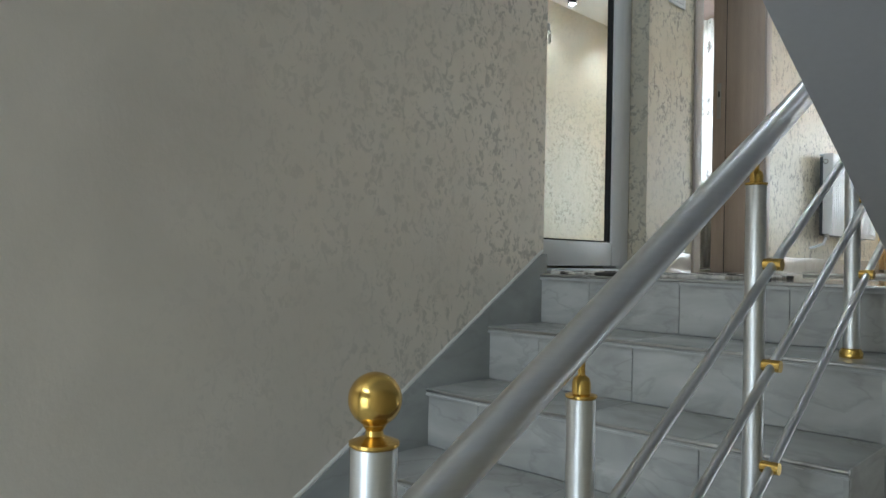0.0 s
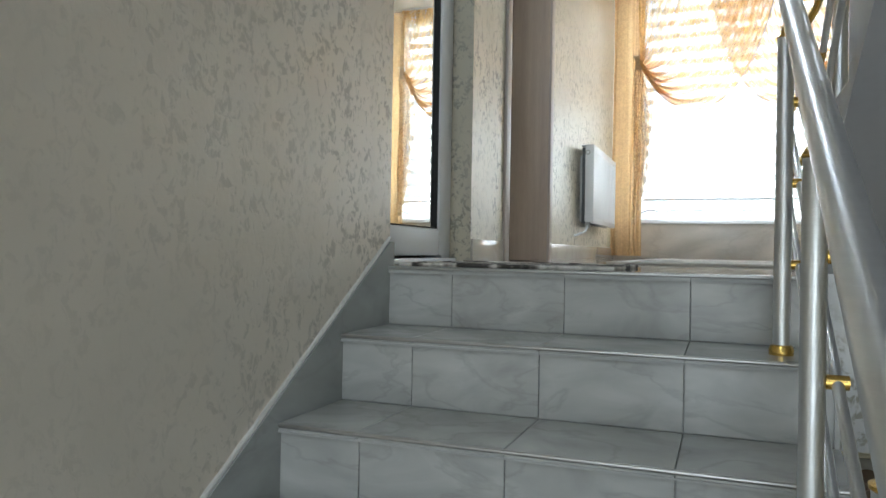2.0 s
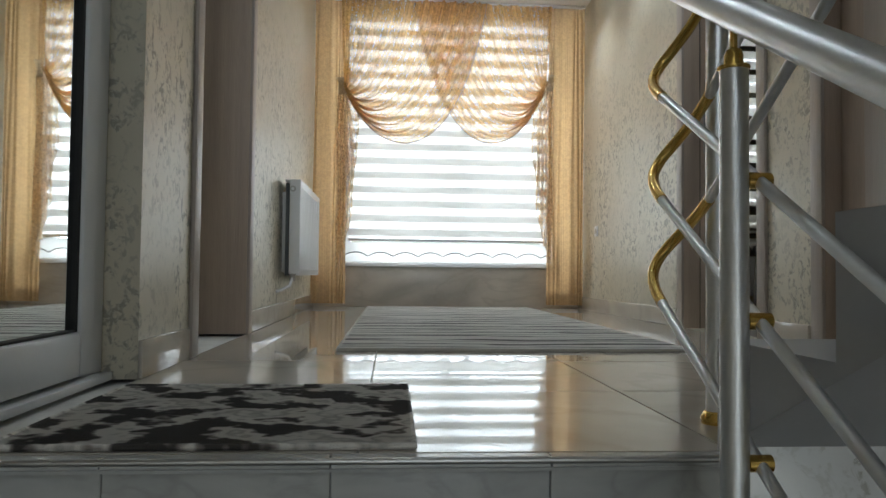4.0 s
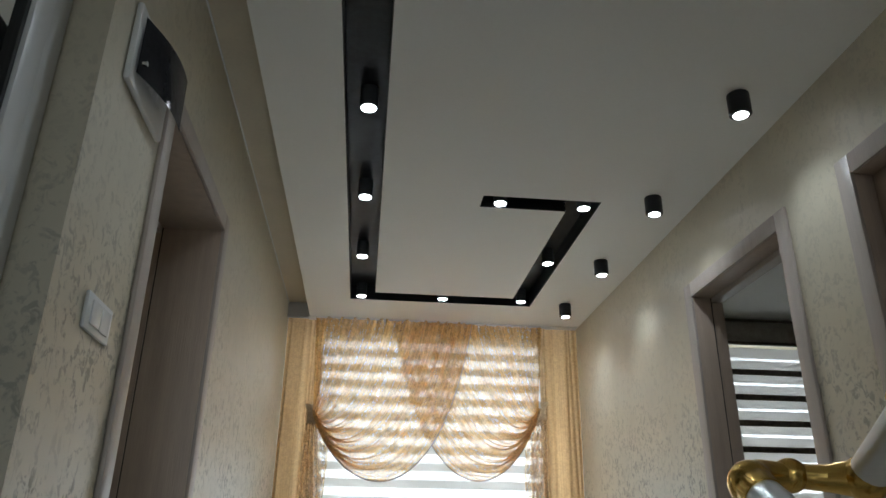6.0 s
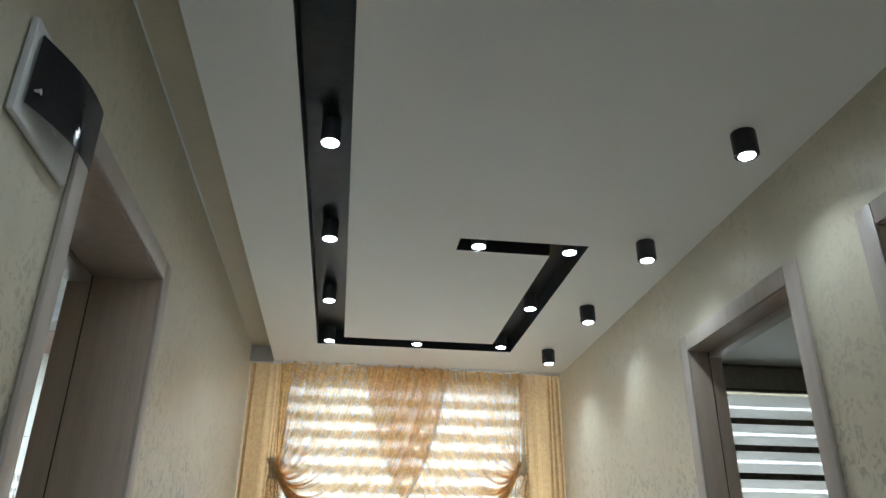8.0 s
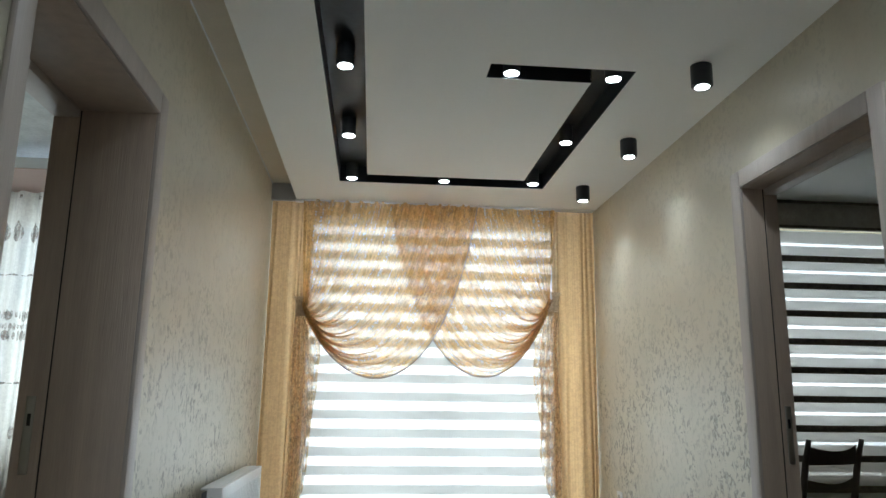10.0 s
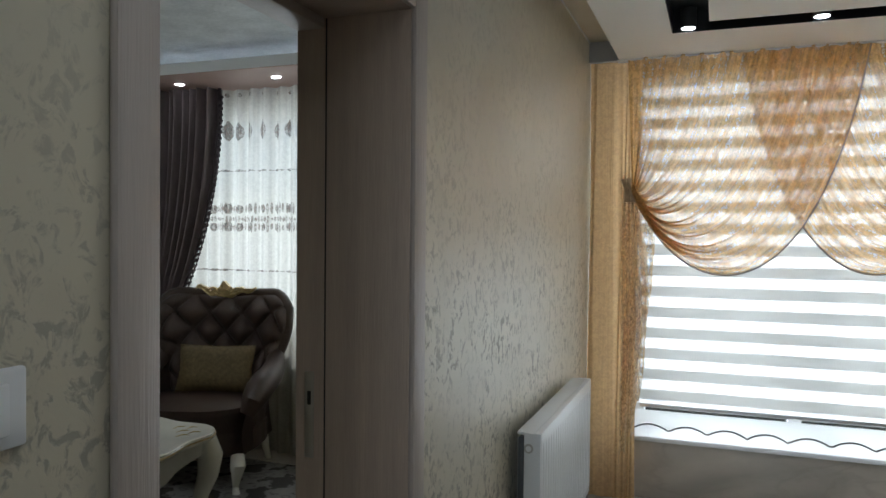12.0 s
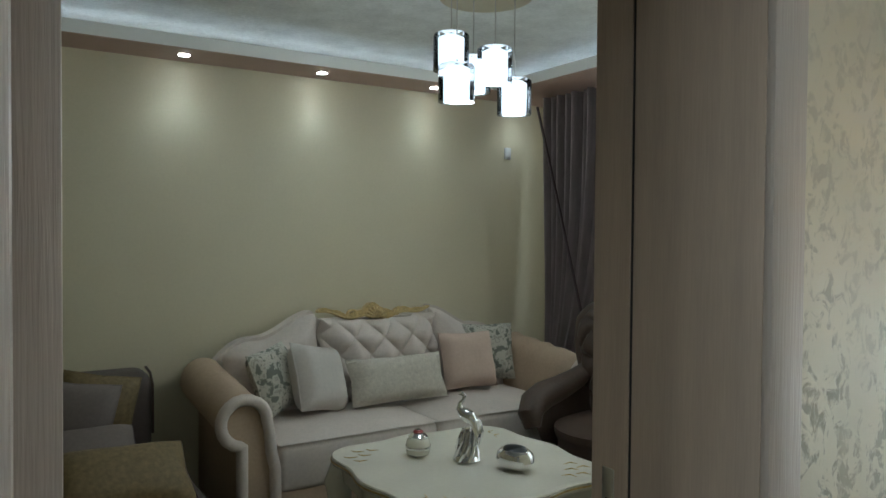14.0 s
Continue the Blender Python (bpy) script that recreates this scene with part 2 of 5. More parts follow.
def striped_rug(name, light, grey, dark):
    """A pale rug crossed by thin dark lines that waver, thin out and break off, with fainter grey ones between."""
    m = bpy.data.materials.new(name)
    m.use_nodes = True
    n, l = m.node_tree.nodes, m.node_tree.links
    b = n["Principled BSDF"]
    b.inputs["Roughness"].default_value = 0.95
    tc = n.new("ShaderNodeTexCoord")

    def lines(period, width, wobble, seed, cut):
        mp, wob, wave, brk, thin, mul = (n.new(k) for k in ("ShaderNodeMapping", "ShaderNodeTexNoise", "ShaderNodeTexWave", "ShaderNodeTexNoise", "ShaderNodeMapRange", "ShaderNodeMath"))
        mp.inputs["Location"].default_value = (seed, seed * 1.7, 0)
        l.new(tc.outputs["Object"], mp.inputs["Vector"])
        wave.wave_type, wave.bands_direction = "BANDS", "Y"
        wave.inputs["Scale"].default_value = 0.314 / period
        wave.inputs["Distortion"].default_value, wave.inputs["Detail"].default_value, wave.inputs["Detail Scale"].default_value = wobble, 3, 1.1
        l.new(mp.outputs[0], wave.inputs["Vector"])
        mq = n.new("ShaderNodeMapping")
        mq.inputs["Scale"].default_value, mq.inputs["Location"].default_value = (1.4, 7, 1), (seed * 3, seed, 0)
        l.new(tc.outputs["Object"], mq.inputs["Vector"])
        brk.inputs["Scale"].default_value, brk.inputs["Detail"].default_value = 1.4, 4
        l.new(mq.outputs[0], brk.inputs["Vector"])
        thin.inputs["From Min"].default_value, thin.inputs["From Max"].default_value = 1 - width, 1 - width * 0.4
        l.new(wave.outputs["Fac"], thin.inputs["Value"])
        gate = n.new("ShaderNodeMapRange")
        gate.inputs["From Min"].default_value, gate.inputs["From Max"].default_value = cut, cut + 0.08
        l.new(brk.outputs["Fac"], gate.inputs["Value"])
        mul.operation = "MULTIPLY"
        l.new(thin.outputs[0], mul.inputs[0])
        l.new(gate.outputs[0], mul.inputs[1])
        return mul.outputs[0]
    one, two = n.new("ShaderNodeMix"), n.new("ShaderNodeMix")
    for k in (one, two):
        k.data_type = "RGBA"
    one.inputs[6].default_value, one.inputs[7].default_value, two.inputs[7].default_value = (*light, 1), (*grey, 1), (*dark, 1)
    l.new(lines(0.11, 0.35, 2.5, 3.1, 0.42), one.inputs[0])
    l.new(one.outputs[2], two.inputs[6])
    l.new(lines(0.19, 0.16, 2.0, 0.7, 0.40), two.inputs[0])
    l.new(two.outputs[2], b.inputs["Base Color"])
    fine, bn = n.new("ShaderNodeTexNoise"), n.new("ShaderNodeBump")
    fine.inputs["Scale"].default_value = 300
    l.new(tc.outputs["Object"], fine.inputs["Vector"])
    l.new(fine.outputs["Fac"], bn.inputs["Height"])
    bn.inputs["Strength"].default_value, bn.inputs["Distance"].default_value = 0.6, 0.004
    l.new(bn.outputs["Normal"], b.inputs["Normal"])
    return m


PLASTER = pearl_plaster("pearl_plaster", (0.59, 0.54, 0.422), (0.26, 0.245, 0.21), 1.0, pearl=0.14, gloss=0.42)
PLASTER_STAIR = pearl_plaster("pearl_plaster_stair", (0.69, 0.63, 0.54), (0.4, 0.37, 0.315), 1.0, 0.4, 0.2, 0.36, (0.7, 2.1))
PLASTER_BEAM = pearl_plaster("pearl_plaster_white", (0.6, 0.6, 0.59), (0.26, 0.24, 0.18), 0.95)
SALON = mat("salon_paint", (0.65, 0.59, 0.43), 0.6, var=0.04, scale=1.5, bump=0.08, bump_scale=150)
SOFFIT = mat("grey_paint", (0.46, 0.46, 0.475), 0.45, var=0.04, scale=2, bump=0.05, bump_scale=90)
WHITE = mat("ceiling_white", (0.88, 0.88, 0.86), 0.7, var=0.02, scale=1.5, bump=0.05, bump_scale=120)
CEIL_BEIGE = mat("ceiling_beige", (0.62, 0.55, 0.43), 0.55, var=0.05, bump=0.2, bump_scale=60)
TEX_CEIL = mat("textured_ceiling", (0.54, 0.55, 0.53), 0.5, var=0.2, scale=7, bump=0.7, bump_scale=30)
PINK_BAND = mat("soffit_rose_brown", (0.42, 0.29, 0.24), 0.5, var=0.05)
MARBLE = veined("grey_marble_tile", (0.44, 0.44, 0.42), (0.22, 0.215, 0.2), 0.22, 5.0)
CREAM_TILE = veined("polished_cream_tile", (0.53, 0.485, 0.42), (0.35, 0.3, 0.25), 0.03, 1.6)
CREAM_TILE.node_tree.nodes["Principled BSDF"].inputs["Specular IOR Level"].default_value = 0.9
GROUT = mat("grout", (0.62, 0.61, 0.58), 0.9)
GROUT_DARK = mat("grout_dark", (0.42, 0.42, 0.41), 0.9)
BROWN_TILE = veined("brown_stone_tile", (0.2, 0.125, 0.085), (0.1, 0.06, 0.04), 0.5, 2.0)
WOOD = mat("taupe_laminate", (0.42, 0.365, 0.325), 0.36, var=0.1, scale=3, fine=40, stretch=(9, 9, 0.35), bump=0.3, bump_scale=26)
WOOD_DARK = mat("taupe_laminate_door", (0.42, 0.335, 0.27), 0.4, var=0.14, scale=3, fine=40, stretch=(9, 9, 0.35), bump=0.25, bump_scale=26)
PVC = mat("white_plastic", (0.72, 0.73, 0.74), 0.35, var=0.02)
ENAMEL = mat("white_enamel", (0.8, 0.81, 0.82), 0.25, var=0.015)
RUBBER = mat("black_gasket", (0.02, 0.02, 0.02), 0.7)
MIRROR = mat("mirror_glass", (0.82, 0.85, 0.84), 0.02, metal=1.0, var=0.0)
ALU = mat("brushed_aluminium", (0.8, 0.81, 0.82), 0.36, metal=1.0, var=0.04, stretch=(1, 1, 30))
GOLD = mat("polished_gold", (0.7, 0.47, 0.13), 0.22, metal=1.0, var=0.05)
CHROME = mat("chrome", (0.8, 0.8, 0.82), 0.06, metal=1.0, var=0.02)
STEEL = mat("dull_steel", (0.45, 0.44, 0.42), 0.35, metal=1.0, var=0.05)
BLACK = mat("black_paint", (0.012, 0.013, 0.015), 0.4, var=0.3, scale=10)
BLACK_SLOT = mat("black_slot_plaster", (0.009, 0.01, 0.012), 0.4, spec=0.25, var=0.8, scale=14, fine=40)
BULB = glow("lamp_lens", (0.95, 0.97, 1.0), 20)
TULLE = sheer("orange_tulle", (0.72, 0.44, 0.16), 0.4, 0.14, 0.13, number=75.0, gather=0.6)
TULLE_SIDE = sheer("orange_tulle_side", (0.62, 0.415, 0.21), 0.14, 0.04, 0.07, number=16.0)
TULLE_FOLD = sheer("orange_tulle_fold", (0.82, 0.52, 0.2), 0.3, 0.0, 0.12)
TULLE_TAIL = sheer("orange_tulle_tail", (0.72, 0.53, 0.31), 0.42, 0.14, 0.2, number=14.0)
KNOT = mat("orange_knot", (0.5, 0.37, 0.22), 0.8, var=0.3, scale=40)
TRIM_TAUPE = mat("taupe_braid", (0.3, 0.24, 0.2), 0.8)
BAND_WHITE = sheer("blind_fabric_white", (0.7, 0.695, 0.675), 0.0, share=0.52)
BAND_SHEER = sheer("blind_sheer_white", (0.9, 0.9, 0.9), 0.3)
BAND_BROWN_SOLID = mat("brown_ornament", (0.11, 0.09, 0.065), 0.5, var=0.5, scale=30, fine=70, bump=0.4, bump_scale=60)
# Lighter version of the brown ornament, with the light on the valance in its colour.
VALANCE = mat("lit_brown_valance", (0.3, 0.27, 0.23), 0.6, var=0.2, scale=20)
BAND_STUDY = sheer("blind_fabric_study", (0.66, 0.645, 0.62), 0.0, share=0.45)
WHITE_TULLE = sheer("white_tulle", (0.5, 0.485, 0.445), 0.09, 0.08, 0.05, number=120.0)
EMBROIDERY = sheer("brown_embroidery", (0.25, 0.205, 0.18), 0.5, 0.0, 0.25)
DRAPE = mat("mauve_satin", (0.21, 0.17, 0.172), 0.3, var=0.25, scale=5, stretch=(6, 6, 0.6))
FRINGE = mat("dark_fringe", (0.06, 0.04, 0.045), 0.7)
RUG = striped_rug("striped_rug", (0.8, 0.78, 0.74), (0.42, 0.4, 0.38), (0.035, 0.032, 0.032))
CARPET = pattern_rug("salon_carpet", (0.42, 0.4, 0.37), (0.12, 0.11, 0.1), (0.3, 0.28, 0.26), (4, 4, 1), 0.44)
DOORMAT = pattern_rug("mat_weave", (0.66, 0.63, 0.58), (0.05, 0.045, 0.04), (0.25, 0.22, 0.2), (5, 6, 1), 0.46)
VELVET = mat("cream_velvet", (0.66, 0.585, 0.53), 0.75, var=0.1, scale=3, bump=0.15, bump_scale=500)
VELVET_TAN = mat("tan_velvet", (0.48, 0.365, 0.26), 0.7, var=0.12, scale=3, bump=0.15, bump_scale=500)
VELVET_TAUPE = mat("taupe_velvet", (0.1, 0.078, 0.068), 0.6, var=0.2, scale=3, bump=0.15, bump_scale=500)
PILLOW_TAUPE = mat("taupe_cushion", (0.2, 0.165, 0.15), 0.6, var=0.15, scale=4, bump=0.2, bump_scale=300)
VELVET_BROWN = mat("brown_velvet", (0.072, 0.047, 0.035), 0.45, var=0.25, scale=3, bump=0.15, bump_scale=500)
PILLOW_PLAIN = mat("cream_cushion", (0.56, 0.52, 0.48), 0.8, var=0.08, bump=0.2, bump_scale=300)
PILLOW_ROSE = mat("peach_cushion", (0.58, 0.45, 0.37), 0.8, var=0.08, bump=0.2, bump_scale=300)
PILLOW_QUILT = mat("quilted_cushion", (0.52, 0.48, 0.41), 0.7, var=0.15, scale=40, fine=90, bump=0.5, bump_scale=60)
PILLOW_LEAF = pattern_rug("leaf_print_cushion", (0.54, 0.52, 0.45), (0.2, 0.21, 0.18), (0.33, 0.34, 0.28), (13, 13, 13), 0.42)
PILLOW_GOLD = mat("mustard_cushion", (0.2, 0.145, 0.065), 0.6, var=0.3, scale=45, bump=0.3, bump_scale=200)
LACQUER = mat("ivory_lacquer", (0.74, 0.71, 0.62), 0.1, var=0.04, scale=3)
GILT = mat("worn_gilt", (0.55, 0.42, 0.2), 0.3, metal=0.7, var=0.25, scale=30)
SILVER = mat("polished_silver", (0.75, 0.75, 0.76), 0.1, metal=1.0, var=0.05)
LAMP_GLASS = clear_glass("smoked_glass", (0.88, 0.88, 0.9), 0.88)
WINDOW_GLASS = clear_glass("window_glass", (1, 1, 1), 0.95)
LAMP_WHITE = glow("lit_white_glass", (0.85, 0.93, 1.0), 1.1)
LED = glow("led_strip", (0.75, 0.87, 1.0), 6.0)
DARK_METAL = mat("fuse_cover", (0.05, 0.05, 0.055), 0.1, var=0.2)
GREY_BRAID = mat("grey_braid", (0.16, 0.16, 0.16), 0.7)

# ---- mesh tools ----


def part(name, bm, material, parent=None, label="", smooth=True):
    data = bpy.data.meshes.new(name)
    bmesh.ops.recalc_face_normals(bm, faces=bm.faces[:]) if len(bm.faces) < 20000 else None
    bm.to_mesh(data)
    bm.free()
    data.materials.append(material)
    if smooth:
        for p in data.polygons:
            p.use_smooth = True
        data.set_sharp_from_angle(angle=radians(38))
    ob = new(name, data)
    if parent is not None:
        ob.parent = parent
    if label:
        ob["label"] = label
    return ob


def thing(name, label, category, group="", kind="", at=(0, 0, 0), turn=0):
    ob = new(name)
    ob.empty_display_size = 0.05
    ob.matrix_world = pose(*at, 0, 0, turn)
    return tagged(ob, label, category, group, kind)


def setting(name, bm, material, label="", smooth=True):
    return tagged(part(name, bm, material, None, label, smooth), kind="structure", category=name.split("_")[0])


def box(x0, y0, z0, x1, y1, z1, bevel=0.0, bm=None, segments=2):
    bm = bm or bmesh.new()
    made = bmesh.ops.create_cube(bm, size=1.0, matrix=Matrix.LocRotScale(((x0 + x1) / 2, (y0 + y1) / 2, (z0 + z1) / 2), None, (abs(x1 - x0), abs(y1 - y0), abs(z1 - z0))))
    if bevel:
        edges = list({e for v in made["verts"] for e in v.link_edges})
        bmesh.ops.bevel(bm, geom=edges, offset=bevel, segments=segments, affect="EDGES", profile=0.5)
    return bm


def tube(points, radius, n=14, bm=None, caps=True):
    """A round bar along points; radius may be one number or one for each point."""
    bm = bm or bmesh.new()
    pts = [Vector(p) for p in points]
    radii = radius if isinstance(radius, (list, tuple)) else [radius] * len(pts)
    rings, side = [], None
    for i, p in enumerate(pts):
        d = (pts[min(i + 1, len(pts) - 1)] - pts[max(i - 1, 0)]).normalized()
        if side is None:
            side = d.orthogonal().normalized()
        side = (side - d * side.dot(d)).normalized()
        up = d.cross(side)
        rings.append([bm.verts.new(p + radii[i] * (math.cos(2 * math.pi * k / n) * side + math.sin(2 * math.pi * k / n) * up)) for k in range(n)])
    for a, b in zip(rings, rings[1:]):
        for k in range(n):
            bm.faces.new((a[k], a[(k + 1) % n], b[(k + 1) % n], b[k]))
    if caps:
        bm.faces.new(rings[0][::-1])
        bm.faces.new(rings[-1])
    return bm


def lathe(profile, n=24, at=(0, 0, 0), bm=None):
    return tube([(at[0], at[1], at[2] + z) for _, z in profile], [max(r, 1e-4) for r, _ in profile], n, bm)


def sheet(f, nu, nv, bm=None, close_u=False):
    """A surface over u and v, with those two as its texture coordinates."""
    bm = bm or bmesh.new()
    uv = bm.loops.layers.uv.verify()
    g = [[bm.verts.new(f(i / nu, j / nv)) for j in range(nv + 1)] for i in range(nu + (0 if close_u else 1))]
    m = len(g)
    for i in range(nu):
        for j in range(nv):
            face = bm.faces.new((g[i][j], g[(i + 1) % m][j], g[(i + 1) % m][j + 1], g[i][j + 1]))
            for loop, (a, b) in zip(face.loops, ((i, j), (i + 1, j), (i + 1, j + 1), (i, j + 1))):
                loop[uv].uv = (a / nu, b / nv)
    return bm


def prism(outline, x0, x1, axis="x", bevel=0.0):
    """An outline in two axes drawn out along the third."""
    bm = bmesh.new()
    put = {"x": lambda s, a, b: (s, a, b), "y": lambda s, a, b: (a, s, b), "z": lambda s, a, b: (a, b, s)}[axis]
    lo = [bm.verts.new(put(x0, a, b)) for a, b in outline]
    hi = [bm.verts.new(put(x1, a, b)) for a, b in outline]
    k = len(outline)
    bm.faces.new(lo[::-1])
    bm.faces.new(hi)
    for i in range(k):
        bm.faces.new((lo[i], lo[(i + 1) % k], hi[(i + 1) % k], hi[i]))
    bmesh.ops.recalc_face_normals(bm, faces=bm.faces[:])
    if bevel:
        bmesh.ops.bevel(bm, geom=bm.edges[:], offset=bevel, segments=2, affect="EDGES", profile=0.5)
    return bm


def cushion(w, h, d, n=14, puff=1.0):
    """A stuffed square cushion, upright in x and z, with pinched corners."""
    def f(side):
        def g(u, v):
            a, b = 2 * u - 1, 2 * v - 1
            fat = max(0.0, (1 - a ** 4) * (1 - b ** 4)) ** 0.5
            pinch = 1 - 0.07 * puff * (1 - abs(a * b))
            return (a * w / 2 * pinch, side * d / 2 * fat, h / 2 + b * h / 2 * pinch)
        return g
    bm = sheet(f(1), n, n)
    sheet(f(-1), n, n, bm)
    bmesh.ops.remove_doubles(bm, verts=bm.verts[:], dist=0.0005)
    return bm


def moved(bm, m):
    bmesh.ops.transform(bm, matrix=m, verts=bm.verts[:])
    return bm

# ---- the large structure ----
LW, RW, FRONT = -1.65, 0.58, 7.25      # left wall, right wall, window wall (inner faces)
RT = 0.12                              # thickness of the right wall
LOW = -1.44                            # the lower landing
SLOPE = 0.5625


def wall(name, x0, y0, z0, x1, y1, z1, material=None, holes=(), bevel=0.0):
    """A wall with thickness; holes (a0, a1, z0, z1) go through it along its longer way."""
    along_y = abs(y1 - y0) > abs(x1 - x0)
    a0, a1 = (y0, y1) if along_y else (x0, x1)
    bm = bmesh.new()

    def block(p, q, r, s):
        if q - p > 1e-4 and s - r > 1e-4:
            box(*((x0, p, r, x1, q, s) if along_y else (p, y0, r, q, y1, s)), bm=bm)
    at = a0
    for h0, h1, b, t in sorted(holes):
        block(at, h0, z0, z1)
        block(h0, h1, z0, b)
        block(h0, h1, t, z1)
        at = h1
    block(at, a1, z0, z1)
    return setting(name, bm, material or PLASTER, smooth=False)


# hall and stairwell: the left wall, with the mirrored door's niche and the salon's doorway
wall("wall_stair", LW - 0.22, -2.2, LOW - 0.2, LW, 2.27, 2.75, PLASTER_STAIR)
wall("wall_left", LW - 0.22, 2.27, 0.0, LW, FRONT, 2.75, holes=((2.27, 3.055, 0.0, 2.2), (3.59, 4.47, 0.0, 2.08)))
wall("wall_right", RW, -2.2, LOW - 0.2, RW + RT, 8.0, 2.75, holes=((2.84, 3.7, 0.0, 2.08), (4.145, 5.0, 0.0, 2.08)))
wall("wall_window", LW, FRONT, -0.2, RW, FRONT + 0.25, 2.75, holes=((-1.42, 0.36, 0.37, 2.45),))
wall("wall_behind", LW, -2.2, LOW - 0.2, RW, -2.0, 1.2, holes=((-1.1, 0.3, LOW + 0.1, 0.4),))
# Unseen wall; its opening is added only to let the stair fill light in.
wall("wall_behind_upper", LW, -2.2, 1.2, RW, -2.0, 2.75, holes=((-1.4, 0.2, 1.65, 2.6),))
wall("wall_niche", LW - 0.24, 2.2, 0.0, LW - 0.22, 3.1, 2.75)
setting("ceiling_stairwell", box(LW - 0.2, -2.2, 2.75, RW + 0.2, 2.0, 2.95), WHITE)

# hall floor of large polished tiles on a slab
floor = setting("floor", box(LW - 0.22, 2.275, -0.2, RW + 0.2, FRONT + 0.2, -0.012), GROUT, "polished cream marble-look floor tiles")
tile_mesh = box(-0.2975, -0.2975, -0.012, 0.2975, 0.2975, 0.0)
first_tile = part("tile", tile_mesh, CREAM_TILE, floor, smooth=False)
count = 0
for i in range(4):
    for j in range(9):
        ob = first_tile if count == 0 else new("tile", first_tile.data)
        ob.parent = floor
        w = 1.0 if i < 3 else 0.73
        ob.matrix_world = Matrix.LocRotScale((LW + 0.3 + 0.6 * i - (0.08 if i == 3 else 0), 2.265 + 0.3 + 0.6 * j if j < 8 else 7.155, 0.0), None, (w, 1 if j < 8 else 0.3, 1))
        count += 1

# ceiling of the hall: a higher strip beside the left wall, and the dropped board with its black light slot
Z = 2.5
bm = bmesh.new()
for a in ((-1.48, 2.0, -1.173, FRONT), (0.1, 2.0, RW, FRONT), (-1.173, 6.55, 0.1, FRONT), (-1.003, 2.0, 0.1, 4.86), (-1.003, 4.86, -0.5, 6.39), (-0.5, 4.99, -0.052, 6.39), (-1.173, 2.0, -1.003, 2.6)):
    box(a[0], a[1], Z, a[2], a[3], Z + 0.1, bm=bm)
setting("ceiling_dropped", bm, WHITE, "dropped white ceiling with a black light slot", smooth=False)
setting("ceiling_strip", box(LW - 0.2, 2.0, 2.62, -1.3, FRONT, 2.75), CEIL_BEIGE, smooth=False)
setting("ceiling_slot_lining", box(-1.3, 2.0, 2.6, RW, FRONT, 2.75), BLACK_SLOT, smooth=False)
setting("trim_ceiling_joint", tube([(LW + 0.003, y, 2.612) for y in (2.4, 4, 6, 7.2)], 0.004, 8), ENAMEL)
setting("trim_curtain_box", box(LW, 7.03, 2.5, -1.483, 7.2, 2.615), SOFFIT)

# parapet facing, sill and skirting
setting("trim_parapet", box(LW, FRONT - 0.03, 0.0, RW, FRONT, 0.33, 0.004), veined("parapet_marble", (0.56, 0.51, 0.45), (0.36, 0.32, 0.27), 0.2, 2.0, False))
setting("trim_sill", box(-1.45, FRONT - 0.05, 0.332, 0.39, FRONT + 0.2, 0.368, 0.006), ENAMEL)
for name, a in (("baseboard_left", (LW, 4.54, LW + 0.012, 7.21)), ("baseboard_pier", (LW, 3.055, LW + 0.012, 3.5)), ("baseboard_right", (RW - 0.012, 5.08, RW, 7.21)), ("baseboard_right_pier", (RW - 0.012, 3.78, RW, 4.03))):
    setting(name, box(a[0], a[1], 0.001, a[2], a[3], 0.1, 0.003), CREAM_TILE)

# ---- the stairs ----
EDGE, NOSES = -0.43, [(2.235 - 0.295 * k, -0.18 * k) for k in range(8)]
JOINTS = [LW, -1.43, -1.09, -0.75, EDGE]
flight = thing("stair_flight", "grey marble-tiled stairs with metal nosing strips, rising to the hall", "stairs", kind="structure")
outline = [(2.3, LOW - 0.2), (2.3, -0.024)]
for y, z in NOSES:
    outline += [(y + 0.022, z - 0.024), (y + 0.022, z - 0.18 - 0.024 if z - 0.2 > LOW else LOW - 0.024)]
outline += [(NOSES[-1][0] + 0.022, LOW - 0.2)]
core = part("core", prism(outline, LW, EDGE - 0.012), GROUT_DARK, flight, smooth=False)
for k, (y, z) in enumerate(NOSES):
    for a, b in zip(JOINTS, JOINTS[1:]):
        part("riser_tile", box(a + 0.0008, y + 0.01, z - 0.18, b - 0.0008, y + 0.022, z - 0.02, 0.0015, segments=1), MARBLE, flight, smooth=False)
        part("tread_tile", box(a + 0.0008, y, z - 0.02, b - 0.0008, (y + 0.305) if k else 2.262, z, 0.0015, segments=1), MARBLE, flight, smooth=False)
    part("nosing_strip", tube([(LW + 0.012, y + 0.002, z - 0.006), (EDGE, y + 0.002, z - 0.006)], 0.0055, 10), STEEL, flight)
    part("nosing_lip", box(LW + 0.012, y - 0.004, z - 0.021, EDGE, y + 0.004, z - 0.016), GROUT_DARK, flight, smooth=False)
    if k:
        part("end_tile", prism([(y + 0.004, z - 0.02), (y + 0.285, z - 0.02), (y + 0.285, LOW), (y + 0.004, LOW)], EDGE - 0.012, EDGE - 0.002), MARBLE, flight, smooth=False)
